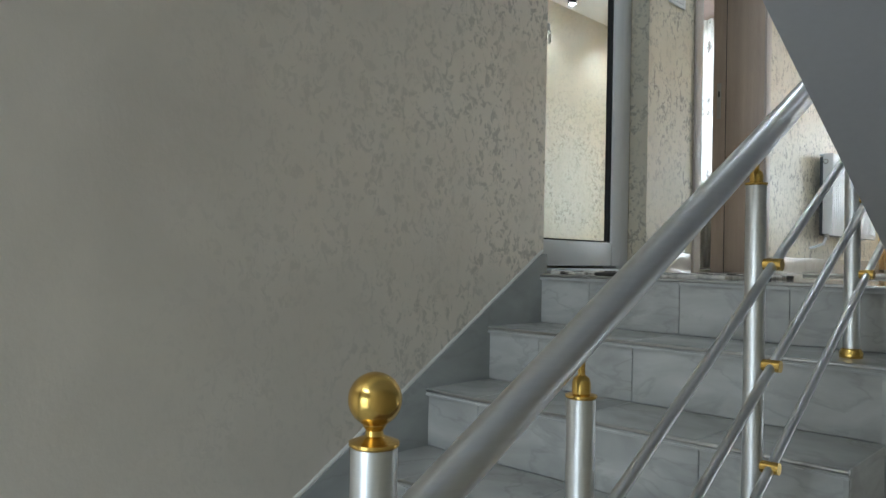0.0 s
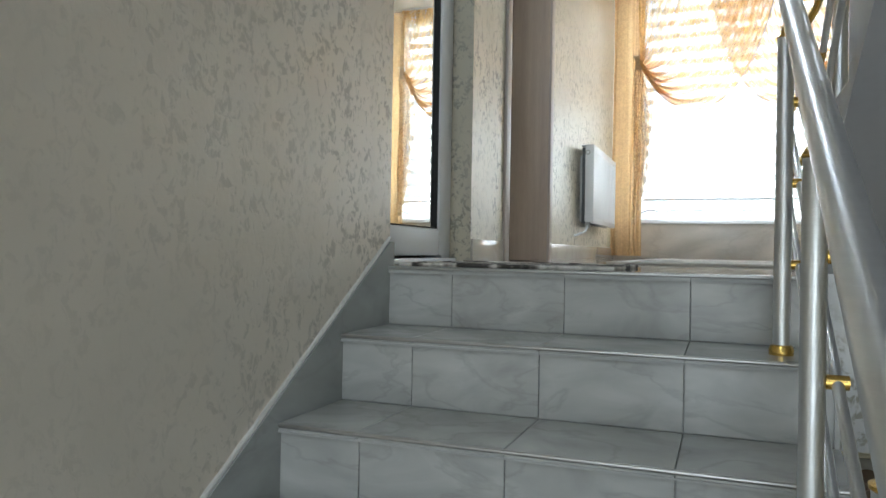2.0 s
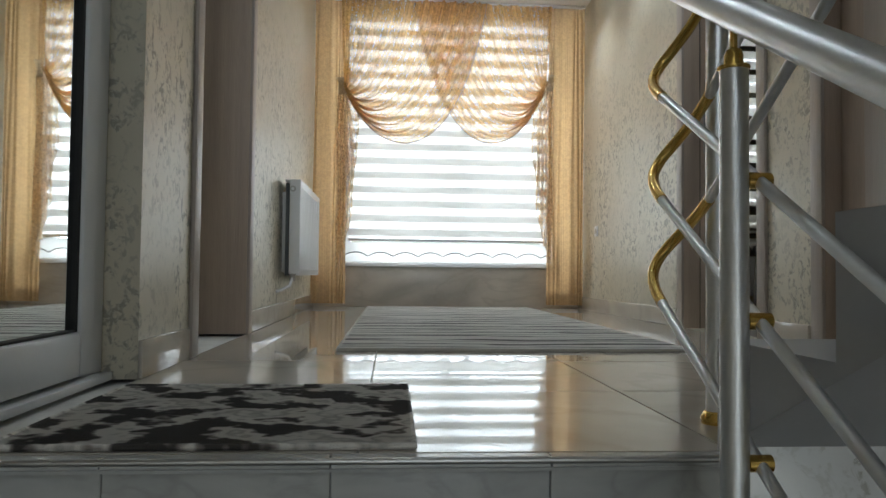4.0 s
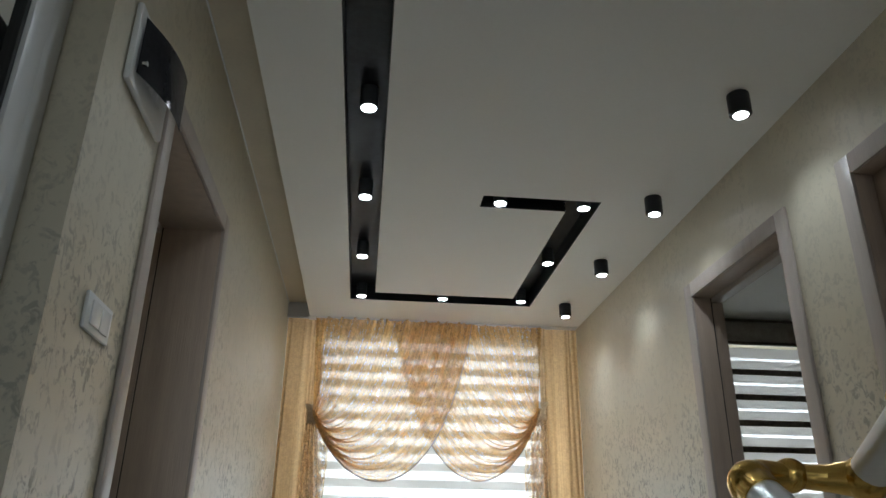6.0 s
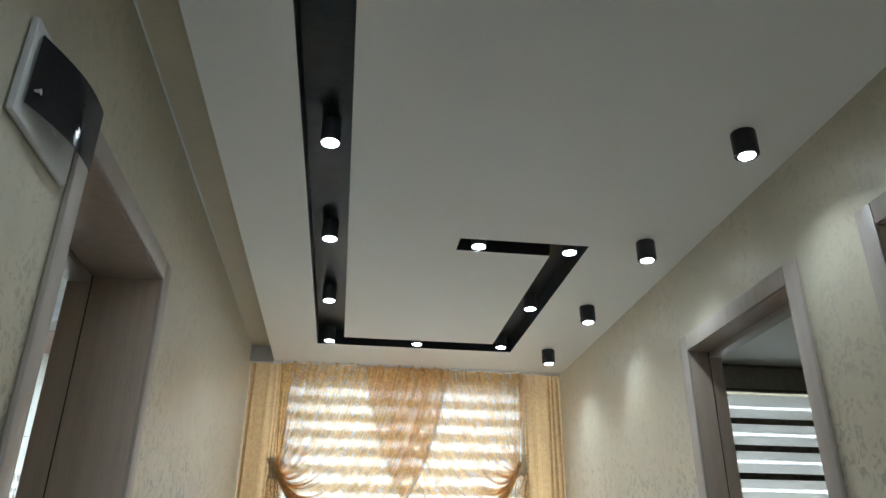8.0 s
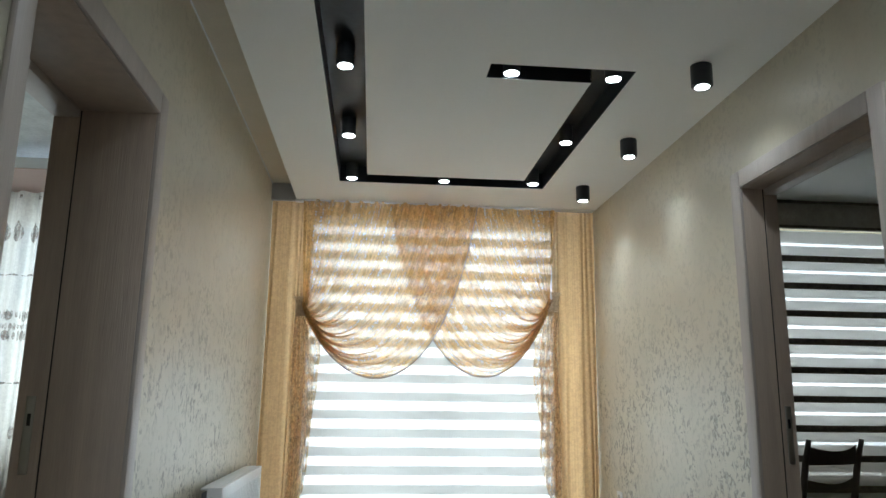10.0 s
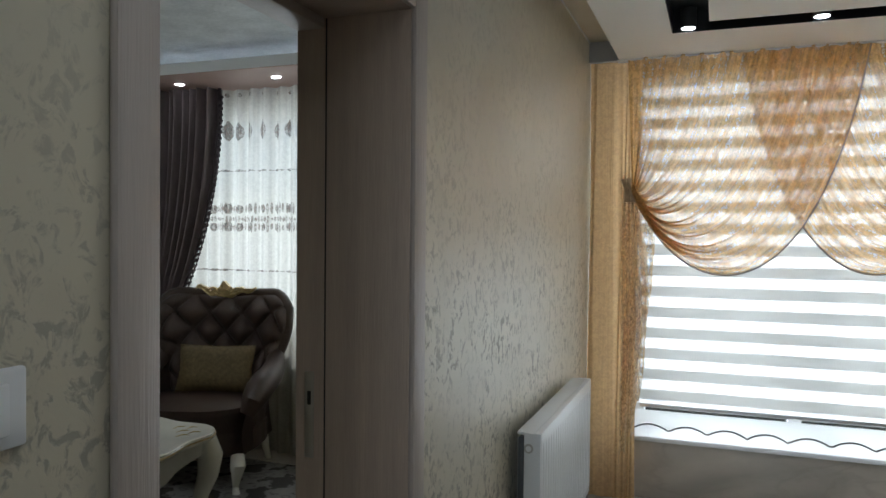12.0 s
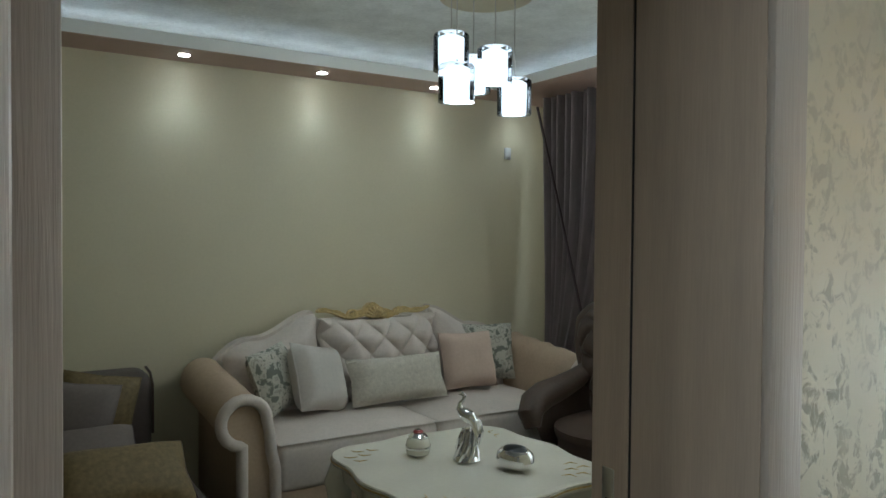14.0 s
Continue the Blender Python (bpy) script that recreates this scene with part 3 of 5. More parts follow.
# sloping skirting on the stair wall, with its pale joint
down = lambda y, up: (y, up + (y - 2.235) * 0.63)
setting("trim_stair_skirting", prism([(2.275, 0.0), (2.275, 0.075), (2.245, 0.075), down(-0.2, 0.068), down(-0.2, -0.3), (2.0, -0.4), (2.275, -0.2)], LW, LW + 0.014), veined("skirting_marble", (0.34, 0.35, 0.34), (0.25, 0.25, 0.24), 0.22, 3.0, False), smooth=False)
bm = tube([(LW + 0.004, y, 0.072 + (y - 2.235) * 0.63 + 0.003 * math.sin(y * 37) * math.cos(y * 90)) for y in [2.26 - 0.05 * i for i in range(50)]], 0.0062, 8)
setting("trim_skirting_joint", bm, GROUT)

# lower landing and the space below
low_floor = setting("floor_lower", box(LW, -2.0, LOW - 0.2, RW, 6.6, LOW - 0.012), GROUT, "brown stone tiles laid diagonally on the lower floor")
low_tile = None
for i in range(-14, 16):
    for j in range(-14, 16):
        x, y = 0.3 + 0.33 * (i - j) * 0.7071, 2.6 + 0.33 * (i + j) * 0.7071
        if -1.4 < x < 0.35 and (2.55 if x < -0.2 else 0.2) < y < 6.1:
            if low_tile is None:
                low_tile = part("tile", box(-0.16, -0.16, -0.012, 0.16, 0.16, 0, 0.002, segments=1), BROWN_TILE, low_floor, smooth=False)
                ob = low_tile
            else:
                ob = new("tile", low_tile.data)
                ob.parent = low_floor
            ob.matrix_world = pose(x, y, LOW, 0, 0, 45)
wall("wall_beam", EDGE + 0.0, 2.27, -0.43, RW, 2.5, -0.005, PLASTER_BEAM)
setting("trim_beam_facing", box(EDGE, 2.252, -0.435, RW, 2.27, 0.032, 0.004), PLASTER_BEAM)
setting("ceiling_lower", box(LW, 2.5, -0.3, RW, 6.6, -0.2), WHITE)
wall("wall_lower_left", LW - 0.1, 2.5, LOW, LW, 6.6, -0.3, SALON)
wall("wall_lower_end", LW, 6.4, LOW, RW, 6.6, -0.3, SALON)

# upper flight, seen from below: sloping soffit and its side
UX = -0.47
up = [(2.27 - 0.0, 0.0)]
steps = [(2.27, 0.0)]
for k in range(13):
    steps += [(2.27 - 0.32 * k, 0.18 * (k + 1)), (2.27 - 0.32 * (k + 1), 0.18 * (k + 1))]
steps += [(-1.99, 2.34), (-1.99, 2.08), (2.27, 0.0)]
upper = thing("upper_stair_flight", "upper stairs with a smooth grey painted soffit", "stairs", kind="structure")
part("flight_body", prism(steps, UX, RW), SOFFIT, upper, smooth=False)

# ---- railing of the stairs ----
RX = -0.54


def gold_collar(z, r, parent, x, y):
    part("gold_collar", lathe([(r * 0.7, 0), (r * 1.25, 0.002), (r * 1.3, 0.01), (r * 1.05, 0.016), (r * 0.6, 0.02)], 20, (x, y, z)), GOLD, parent, "polished gold collar")


def railing_post(parent, x, y, z0, z1, clamps, side, slope):
    part("post", lathe([(0.019, 0), (0.019, z1 - z0)], 24, (x, y, z0)), ALU, parent)
    part("gold_foot", lathe([(0.027, 0), (0.028, 0.012), (0.024, 0.022), (0.02, 0.024)], 24, (x, y, z0)), GOLD, parent, "gold base ring")
    part("gold_cap", lathe([(0.019, 0.0), (0.0212, 0.002), (0.0212, 0.005), (0.0125, 0.007), (0.0125, 0.02), (0.0105, 0.027), (0.005, 0.031), (0.0045, 0.056)], 20, (x, y, z1)), GOLD, parent, "gold post cap")
    for c in clamps:
        part("gold_clamp", tube([(x + side * 0.017, y, z1 + c), (x + side * 0.05, y, z1 + c)], [0.0115, 0.0115], 16), GOLD, parent, "gold clamp holding a thin bar")


rail = thing("stair_railing", "brushed aluminium stair railing with polished gold fittings", "railing")
rail_z = lambda y: -0.0694 + (y - 0.8335) * SLOPE
NEWEL_Y, TOP_Y = 0.463, 2.575
part("handrail", tube([(RX - 0.008, NEWEL_Y + 0.01, rail_z(NEWEL_Y) + 0.022), (RX + 0.015, TOP_Y - 0.015, rail_z(TOP_Y - 0.015) + 0.016)], 0.025, 28), ALU, rail)
# newel with its ball
NX = RX + 0.005
part("newel_post", lathe([(0.0222, 0), (0.0228, 1.128)], 28, (NX, NEWEL_Y + 0.005, -1.26)), ALU, rail)
ball = [(0.0222, 0), (0.0245, 0.002), (0.0245, 0.005), (0.017, 0.0075), (0.009, 0.011), (0.0085, 0.016), (0.0115, 0.0205)]
ball += [(0.0262 * math.sin(a), 0.0455 - 0.0262 * math.cos(a)) for a in [0.48 + i * 0.18 for i in range(15)]] + [(0.0004, 0.0717)]
part("newel_ball", lathe(ball, 36, (NX, NEWEL_Y + 0.005, -0.132)), GOLD, rail, "polished gold ball finial")
part("gold_foot", lathe([(0.033, 0), (0.034, 0.012), (0.028, 0.022), (0.025, 0.026)], 24, (NX, NEWEL_Y + 0.005, -1.26)), GOLD, rail)
BARS = (-0.15, -0.34, -0.53)
for y, z0 in ((0.8335, -0.9), (1.425, -0.54), (2.065, -0.18)):
    railing_post(rail, RX, y, z0, rail_z(y) - 0.062, BARS, 1, SLOPE)
for c in BARS:
    end = 2.42
    part("thin_bar", tube([(RX + 0.034, NEWEL_Y + 0.02, rail_z(NEWEL_Y + 0.02) - 0.062 + c), (RX + 0.034, end, rail_z(end) - 0.062 + c)], 0.009, 14), ALU, rail)
    # gold bend to the upper flight's bar
    a = Vector((RX + 0.034, end, rail_z(end) - 0.062 + c))
    b = a + Vector((0.08, -0.02, 0.19))
    k1, k2 = a + Vector((0, 0.15, 0.08)), b + Vector((0, 0.15, -0.08))
    bend = [(1 - t) ** 3 * a + 3 * t * (1 - t) ** 2 * k1 + 3 * t * t * (1 - t) * k2 + t ** 3 * b for t in [i / 16 for i in range(17)]]
    part("gold_bend", tube(bend, 0.0105, 14), GOLD, rail, "curved gold connector")
    part("thin_bar", tube([b, (b.x, 0.3, b.z + (b.y - 0.3) * 0.62)], 0.009, 14), ALU, rail)
# top turn and the upper handrail
e = Vector((RX + 0.015, TOP_Y - 0.015, rail_z(TOP_Y - 0.015) + 0.016))
turn = [e, e + Vector((0.0, 0.03, 0.02)), e + Vector((0.025, 0.05, 0.032)), e + Vector((0.07, 0.055, 0.034)), e + Vector((0.115, 0.045, 0.03)), e + Vector((0.15, 0.015, 0.028))]
part("gold_elbow", tube(turn, [0.027, 0.028, 0.022, 0.016, 0.018, 0.027], 24), GOLD, rail, "gold elbow joint")
part("gold_knuckle", lathe([(0.023 * math.sin(i * 0.2618), -0.023 * math.cos(i * 0.2618)) for i in range(13)], 20, turn[3]), GOLD, rail, "small gold knuckle")
for p in (turn[1], turn[5]):
    part("gold_joint", lathe([(0.03 * math.sin(i * 0.2618), -0.03 * math.cos(i * 0.2618)) for i in range(13)], 24, p), GOLD, rail, "gold ball joint")
u0 = turn[5]
part("handrail", tube([u0, (u0.x, 0.3, u0.z + (u0.y - 0.3) * 0.62)], 0.025, 28), ALU, rail)
part("post", lathe([(0.021, 0), (0.021, 0.985)], 24, (u0.x, 2.48, 0.0)), ALU, rail)
part("gold_cap", lathe([(0.023, -0.004), (0.024, 0.006), (0.015, 0.012), (0.014, 0.03), (0.016, 0.05), (0.012, 0.06)], 20, (u0.x, 2.48, 0.985)), GOLD, rail)
part("gold_foot", lathe([(0.03, 0), (0.031, 0.012), (0.025, 0.022), (0.022, 0.024)], 24, (u0.x, 2.48, 0.0)), GOLD, rail)

# ---- doors ----


def doorway(name, label, x_face, side, y0, y1, depth, parent_kind="structure", leaf=False, stop=0.052, strip=0.08):
    """Wood lining with casings round a doorway in a wall along y; side +1: the hall lies at larger x."""
    d = thing(name, label, "door frame", kind=parent_kind)
    top, cw, pr = 2.06, 0.075, 0.016
    f0, f1 = x_face, x_face + side * pr
    xs = sorted((f0, f1))
    for a, b in ((y0 - cw, y0), (y1, y1 + cw)):
        part("casing", box(xs[0], a, 0.0, xs[1], b, top + cw, 0.006), WOOD, d)
    part("casing", box(xs[0], y0, top, xs[1], y1, top + cw, 0.006), WOOD, d)
    inner = sorted((x_face + side * 0.002, x_face - side * depth))
    part("jamb", box(inner[0], y0 - 0.02, 0.0, inner[1], y0, top, 0.002), WOOD_DARK, d)
    part("jamb", box(inner[0], y1, 0.0, inner[1], y1 + 0.02, top, 0.002), WOOD_DARK, d)
    part("head", box(inner[0], y0, top - 0.001, inner[1], y1, top + 0.02, 0.002), WOOD_DARK, d)
    s = sorted((x_face - side * (depth - strip), x_face - side * depth))
    g = sorted((x_face - side * (depth - strip), x_face - side * (depth - strip - 0.004)))
    part("door_stop", box(s[0], y0, 0.0, s[1], y0 + stop, top - 0.001, 0.004), WOOD, d)
    part("door_stop", box(s[0] + 0.001, y1 - 0.004, 0.0, s[1], y1 + 0.012, top - 0.001), WOOD_DARK, d, smooth=False)
    part("door_stop", box(s[0], y0 + stop, top - 0.028, s[1], y1 - 0.003, top - 0.001, 0.004), WOOD, d)
    part("rebate", box(g[0], y1 - 0.001, 0.0, g[1], y1 + 0.004, top - 0.002), BLACK, d)
    xm = (s[0] + s[1]) / 2
    for y, q in ((y0 + stop, 1), (y1 - 0.003, -1)):
        plate = part("strike_plate", box(xm - 0.013, y - 0.002, 0.95, xm + 0.013, y + q * 0.0015 + 0.001, 1.17, 0.002), STEEL, d, "dull steel strike plate")
        part("latch_hole", box(xm - 0.005, y - 0.003, 1.085, xm + 0.005, y + q * 0.0025 + 0.001, 1.12), BLACK, plate)
    if leaf:
        xl = sorted((x_face - side * 0.06, x_face - side * 0.10))
        lf = part("door_leaf", box(xl[0], y0 + 0.004, 0.01, xl[1], y1 - 0.004, top - 0.004, 0.003), WOOD_DARK, d, "closed taupe wooden door leaf")
        part("leaf_panel", box(x_face - side * 0.058 - 0.003, y0 + 0.14, 0.2, x_face - side * 0.058 + 0.003, y1 - 0.14, 1.9, 0.003), WOOD, lf)
    return d


doorway("door_1", "open salon doorway with taupe woodgrain casing", LW, 1, 3.592, 4.45, 0.31)
doorway("door_2", "open doorway with taupe woodgrain casing", RW, -1, 4.165, 4.98, 0.145, strip=0.056)
doorway("door_3", "closed taupe woodgrain door beside the stairs", RW, -1, 2.86, 3.68, 0.145, leaf=True, strip=0.056)

# white plastic door with mirrored glass, in its niche
pvc = thing("door_4", "white plastic door with mirrored glass panel and black gasket", "door", kind="structure")
DX = LW - 0.10
for a in ((2.272, 0.02, 2.32, 2.19), (2.95, 0.02, 3.053, 2.19), (2.32, 2.14, 2.95, 2.19)):
    part("frame", box(DX - 0.06, a[0], a[1], DX + 0.012, a[2], a[3], 0.006), PVC, pvc)
part("threshold", box(DX - 0.06, 2.272, 0.0, DX + 0.04, 3.053, 0.02, 0.004), PVC, pvc)
leaf = part("leaf_stile", box(DX - 0.05, 2.88, 0.03, DX + 0.03, 2.955, 2.14, 0.01), PVC, pvc)
part("leaf_stile", box(DX - 0.05, 2.315, 0.03, DX + 0.03, 2.335, 2.14, 0.006), PVC, pvc)
part("leaf_rail", box(DX - 0.05, 2.335, 0.03, DX + 0.03, 2.88, 0.135, 0.01), PVC, pvc)
part("leaf_rail", box(DX - 0.05, 2.335, 2.06, DX + 0.03, 2.88, 2.14, 0.01), PVC, pvc)
for a in ((2.866, 0.135, 2.88, 2.06), (2.335, 0.135, 2.866, 0.141), (2.335, 2.05, 2.866, 2.06)):
    part("gasket", box(DX - 0.01, a[0], a[1], DX + 0.02, a[2], a[3], 0.002), RUBBER, pvc)
part("mirror_pane", box(DX - 0.02, 2.335, 0.141, DX + 0.008, 2.866, 2.05), MIRROR, pvc, "mirrored glass pane", smooth=False)
key = thing("door_keys", "small bunch of keys hanging in the mirrored door", "keys")
KX = DX + 0.04
part("lock_cylinder", tube([(DX + 0.03, 2.352, 0.975), (DX + 0.046, 2.352, 0.975)], 0.009, 14), STEEL, key)
part("key_bow", box(KX + 0.004, 2.343, 0.955, KX + 0.007, 2.363, 0.985, 0.001), STEEL, key)
part("key_ring", tube([(KX + 0.008, 2.353 + 0.011 * math.sin(a), 0.951 + 0.011 * math.cos(a)) for a in [i * 0.5236 for i in range(13)]], 0.0012, 6), STEEL, key)
for i, dz in enumerate((0.0, 0.008)):
    part("key_blade", box(KX + 0.008 + 0.003 * i, 2.348 + 0.007 * i, 0.9 + dz, KX + 0.010 + 0.003 * i, 2.357 + 0.007 * i, 0.942, 0.0006), STEEL, key)

# ---- windows, blinds and curtains ----


def window_unit(name, label, x0, x1, z0, z1, y):
    w = thing(name, label, "window", kind="structure")
    f = 0.07
    for a in ((x0, z0, x0 + f, z1), (x1 - f, z0, x1, z1), (x0 + f, z0, x1 - f, z0 + f), (x0 + f, z1 - f, x1 - f, z1), ((x0 + x1) / 2 - f / 2, z0 + f, (x0 + x1) / 2 + f / 2, z1 - f)):
        part("window_frame", box(a[0], y, a[1], a[2], y + 0.07, a[3], 0.006), PVC, w)
    for a, b in ((x0 + f, (x0 + x1) / 2 - f / 2), ((x0 + x1) / 2 + f / 2, x1 - f)):
        p = part("pane", box(a, y + 0.03, z0 + f, b, y + 0.036, z1 - f), WINDOW_GLASS, w, smooth=False)
        p.visible_shadow = False
    return w


window_unit("window_1", "hall window in a white plastic frame", -1.42, 0.36, 0.372, 2.45, FRONT + 0.13)
window_unit("window_2", "window of the room beside the hall", 1.66, 3.3, 0.9, 2.5, FRONT + 0.13)
window_unit("window_3", "salon window in a white plastic frame", -4.7, -2.2, 0.85, 2.4, FRONT + 0.13)


def zebra_blind(name, label, x0, x1, y, top, bottom, pitch, dark_share, fabric, group, offset=0.0):
    b = thing(name, label, "blind", group)
    part("cassette", box(x0 - 0.01, y - 0.03, top, x1 + 0.01, y + 0.05, top + 0.08, 0.012), ENAMEL, b)
    z = top
    solid = True
    z -= offset
    while z > bottom + 0.01:
        h = pitch * (dark_share if solid else 1 - dark_share)
        lo = max(bottom, z - h)
        part("fabric_band" if solid else "sheer_band", box(x0, y + (0.0 if solid else 0.001), lo, x1, y + (0.002 if solid else 0.0015), z), fabric if solid else BAND_SHEER, b, smooth=False)
        z, solid = lo, not solid
    part("bottom_rail", box(x0, y - 0.009, bottom - 0.022, x1, y + 0.009, bottom, 0.004), ALU, b)
    return b


hall_blind = zebra_blind("zebra_blind", "lowered white day-and-night roller blind with scalloped hem", -1.36, 0.30, 7.17, 2.424, 0.562, 0.1187, 0.5, BAND_WHITE, "blinds")
# scalloped hem in front of the sill
n = 96
wave = lambda u: 0.412 + 0.038 * abs(math.sin(u * math.pi * 8.5)) ** 0.8


def hem(u, v):
    x = -1.4 + 1.74 * u
    return (x, 7.145, 0.53 + (wave(u) - 0.53) * v)


part("scalloped_hem", sheet(hem, n, 4), BAND_WHITE, hall_blind, "white scalloped hem with grey braid")
part("hem_lower", sheet(lambda u, v: (-1.4 + 1.74 * u, 7.148, wave(u) + (0.372 - wave(u)) * v), n, 3), BAND_SHEER, hall_blind)
part("hem_braid", tube([(-1.4 + 1.74 * i / n, 7.141, wave(i / n)) for i in range(n + 1)], 0.005, 8), GREY_BRAID, hall_blind, "grey wavy braid")

curtain = thing("swag_curtain", "sheer orange swag curtain with tied-back sides", "curtain")
part("curtain_track", box(LW + 0.16, 6.99, 2.492, RW - 0.01, 7.09, 2.4985, 0.002), ENAMEL, curtain)


def side_panel(x0, x1, seed):
    """A straight gathered panel: folds of uneven width, deeper towards the floor."""
    rng = random.Random(seed)
    ph = [rng.uniform(0, 6.28) for _ in range(4)]

    def f(u, v):
        x = x0 + (x1 - x0) * u
        q = u * 6 + 0.7 * math.sin(u * 7 + ph[0])
        fold = 0.006 * math.sin(q * 6.28 + ph[1]) + 0.0006 * math.sin(u * 130 + ph[2] + v)
        return (x + 0.006 * math.sin(v * 5 + u * 20), 7.06 + fold * (0.55 + 0.45 * v), 2.499 - 2.468 * v)
    return sheet(f, 110, 20)


part("side_panel", side_panel(-1.644, -1.37, 1), TULLE_SIDE, curtain, "sheer orange side panel")
part("side_panel", side_panel(0.27, 0.574, 2), TULLE_SIDE, curtain, "sheer orange side panel")
TIE_L, TIE_R = (-1.40, 1.79), (0.25, 1.86)


def swag(tie, top_near, top_far, dip, lift, seed, dy):
    """Cloth drawn from a top edge into a tie: every fold hangs from the edge and runs to the tie."""
    rng = random.Random(seed)
    ph = [rng.uniform(0, 6.28) for _ in range(6)]
    sgn = 1 if top_far > top_near else -1

    def f(u, v):
        s = u ** 0.8
        end = (top_near + (top_far - top_near) * s, 2.499)
        a = (tie[0] + sgn * 0.2 * s, tie[1] - 0.06 * s - 0.55 * s ** 1.2 * dip)
        b = (end[0] - sgn * 0.26 * s, end[1] - 1.55 * s * lift)
        t = v
        k0, k1, k2, k3 = (1 - t) ** 3, 3 * t * (1 - t) ** 2, 3 * t * t * (1 - t), t ** 3
        x = k0 * tie[0] + k1 * a[0] + k2 * b[0] + k3 * end[0]
        z = k0 * tie[1] + k1 * a[1] + k2 * b[1] + k3 * end[1]
        open_ = 0.25 + 0.75 * math.sin(math.pi * min(1, v * 0.62 + 0.02))
        q = s * 62 + 2.2 * math.sin(s * 11 + ph[3])
        fold = open_ * (0.013 * math.sin(q + ph[0]) + 0.008 * math.sin(s * 151 + ph[1] + 2 * v))
        z -= (1 - v ** 6) * open_ * (0.016 * math.sin(q + ph[0] + 1) + 0.006 * math.sin(s * 131 + ph[4])) * (1 - s ** 8)
        return (x, 7.0 + dy + fold - 0.05 * math.sin(math.pi * v) * s, z)
    return f


left_swag, right_swag = swag(TIE_L, -1.43, -0.25, 0.98, 1.02, 3, 0.0), swag(TIE_R, 0.3, -0.84, 1.12, 1.0, 4, 0.03)
for f in (left_swag, right_swag):
    s = part("swag", sheet(f, 240, 48), TULLE, curtain, "draped sheer orange swag")
    part("hem_braid", tube([f(1.0, v / 60) for v in range(61)], 0.0042, 8), TRIM_TAUPE, s, "narrow taupe braid")
    for k in range(9):
        u = 0.36 + 0.065 * k
        part("gathered_fold", tube([Vector(f(u, 0.5 * i / 14)) + Vector((0, -0.012, 0)) for i in range(15)], [0.0125 * (1 - i / 14) ** 0.8 + 0.0008 for i in range(15)], 8), TULLE_FOLD, s, "thick gathered fold")
    for k in range(20):
        u = 0.08 + 0.046 * k
        part("pleat", tube([Vector(f(u, 0.03 + 0.9 * i / 24)) + Vector((0, -0.006, 0)) for i in range(25)], [0.002 * (1 - 0.7 * i / 24) for i in range(25)], 6), TULLE_SIDE, s)


def tail(x, z, sgn, seed, w0, w1, length, step, dy):
    """Cloth that falls from the tie in close folds, its lower edge rising in points towards the window."""
    rng = random.Random(seed)
    ph = rng.uniform(0, 6)

    def f(u, v):
        w = w0 + (w1 - w0) * min(1.0, v * 2.2) ** 0.7
        xx = x + sgn * (-0.05 + w * u) + 0.006 * math.sin(v * 9 + ph)
        fall = length - step * u ** 1.5 + 0.03 * math.sin(u * 22 + ph)
        return (xx, 6.985 + dy + 0.02 * math.sin(u * 26 + ph) * (0.35 + v), z - fall * v)
    return sheet(f, 70, 26)


for (x, z), sgn in ((TIE_L, 1), (TIE_R, -1)):
    part("hanging_tail", tail(x, z, sgn, 7, 0.06, 0.135, 1.52, 0.5, 0.0), TULLE_TAIL, curtain, "gathered tail of the swag")
    part("hanging_tail", tail(x, z, sgn, 9, 0.05, 0.17, 1.3, 0.75, 0.03), TULLE_TAIL, curtain, "gathered tail of the swag")
    def gathered(u, v, x=x, z=z, sgn=sgn):
        a = 2 * math.pi * u
        w = 0.024 * (0.75 + 1.1 * (v - 0.45) ** 2 * 2) * (1 + 0.14 * math.sin(13 * a + 2 * v))
        return (x - sgn * 0.03 + w * math.cos(a) + sgn * 0.02 * v, 6.965 + 0.55 * w * math.sin(a), z + 0.045 - 0.13 * v)
    part("knot", sheet(gathered, 104, 10, close_u=True), KNOT, curtain, "gathered cloth knot")

# ---- ceiling lights ----
SPOT_GREY = mat("spot_grey", (0.08, 0.085, 0.09), 0.35)


def slot_spot(x, y):
    s = thing("slot_spotlight", "small dark cylinder spotlight set in the black ceiling slot, lit", "spotlight", "spotlights in the slot", at=(x, y, 2.6))
    part("housing", lathe([(0.03, 0.0), (0.036, -0.002), (0.036, -0.09), (0.0345, -0.094), (0.032, -0.094), (0.031, -0.09)], 24), SPOT_GREY, s)
    part("lens", lathe([(0.0315, -0.091), (0.031, -0.0952), (0.021, -0.0985), (0.001, -0.0995)], 24), BULB, s, "bright white lens")


for x, y in ((-1.075, 3.35), (-1.078, 4.165), (-1.085, 4.965), (-1.094, 5.765), (-1.097, 6.5), (-0.532, 6.49), (0.022, 6.475), (0.035, 5.73), (0.035, 4.955), (-0.4, 4.95)):
    slot_spot(x, y)


def surface_spot(y):
    s = thing("surface_spotlight", "black cylinder ceiling spotlight, lit, beside the wall", "spotlight", "spotlights along the wall", at=(0.335, y, 2.5))
    part("housing", lathe([(0.03, 0.0), (0.041, -0.001), (0.042, -0.006), (0.042, -0.088), (0.038, -0.092), (0.03, -0.092), (0.029, -0.088)], 28), BLACK, s)
    part("lens", lathe([(0.029, -0.0905), (0.027, -0.0945), (0.001, -0.097)], 24), BULB, s, "bright white lens")
    lamp("wall_spot_beam", "SPOT", look((0.335, y, 2.385), (0.36, y, 0)), BEAM, (0.93, 0.97, 1.0), cone=120, blend=1.0)


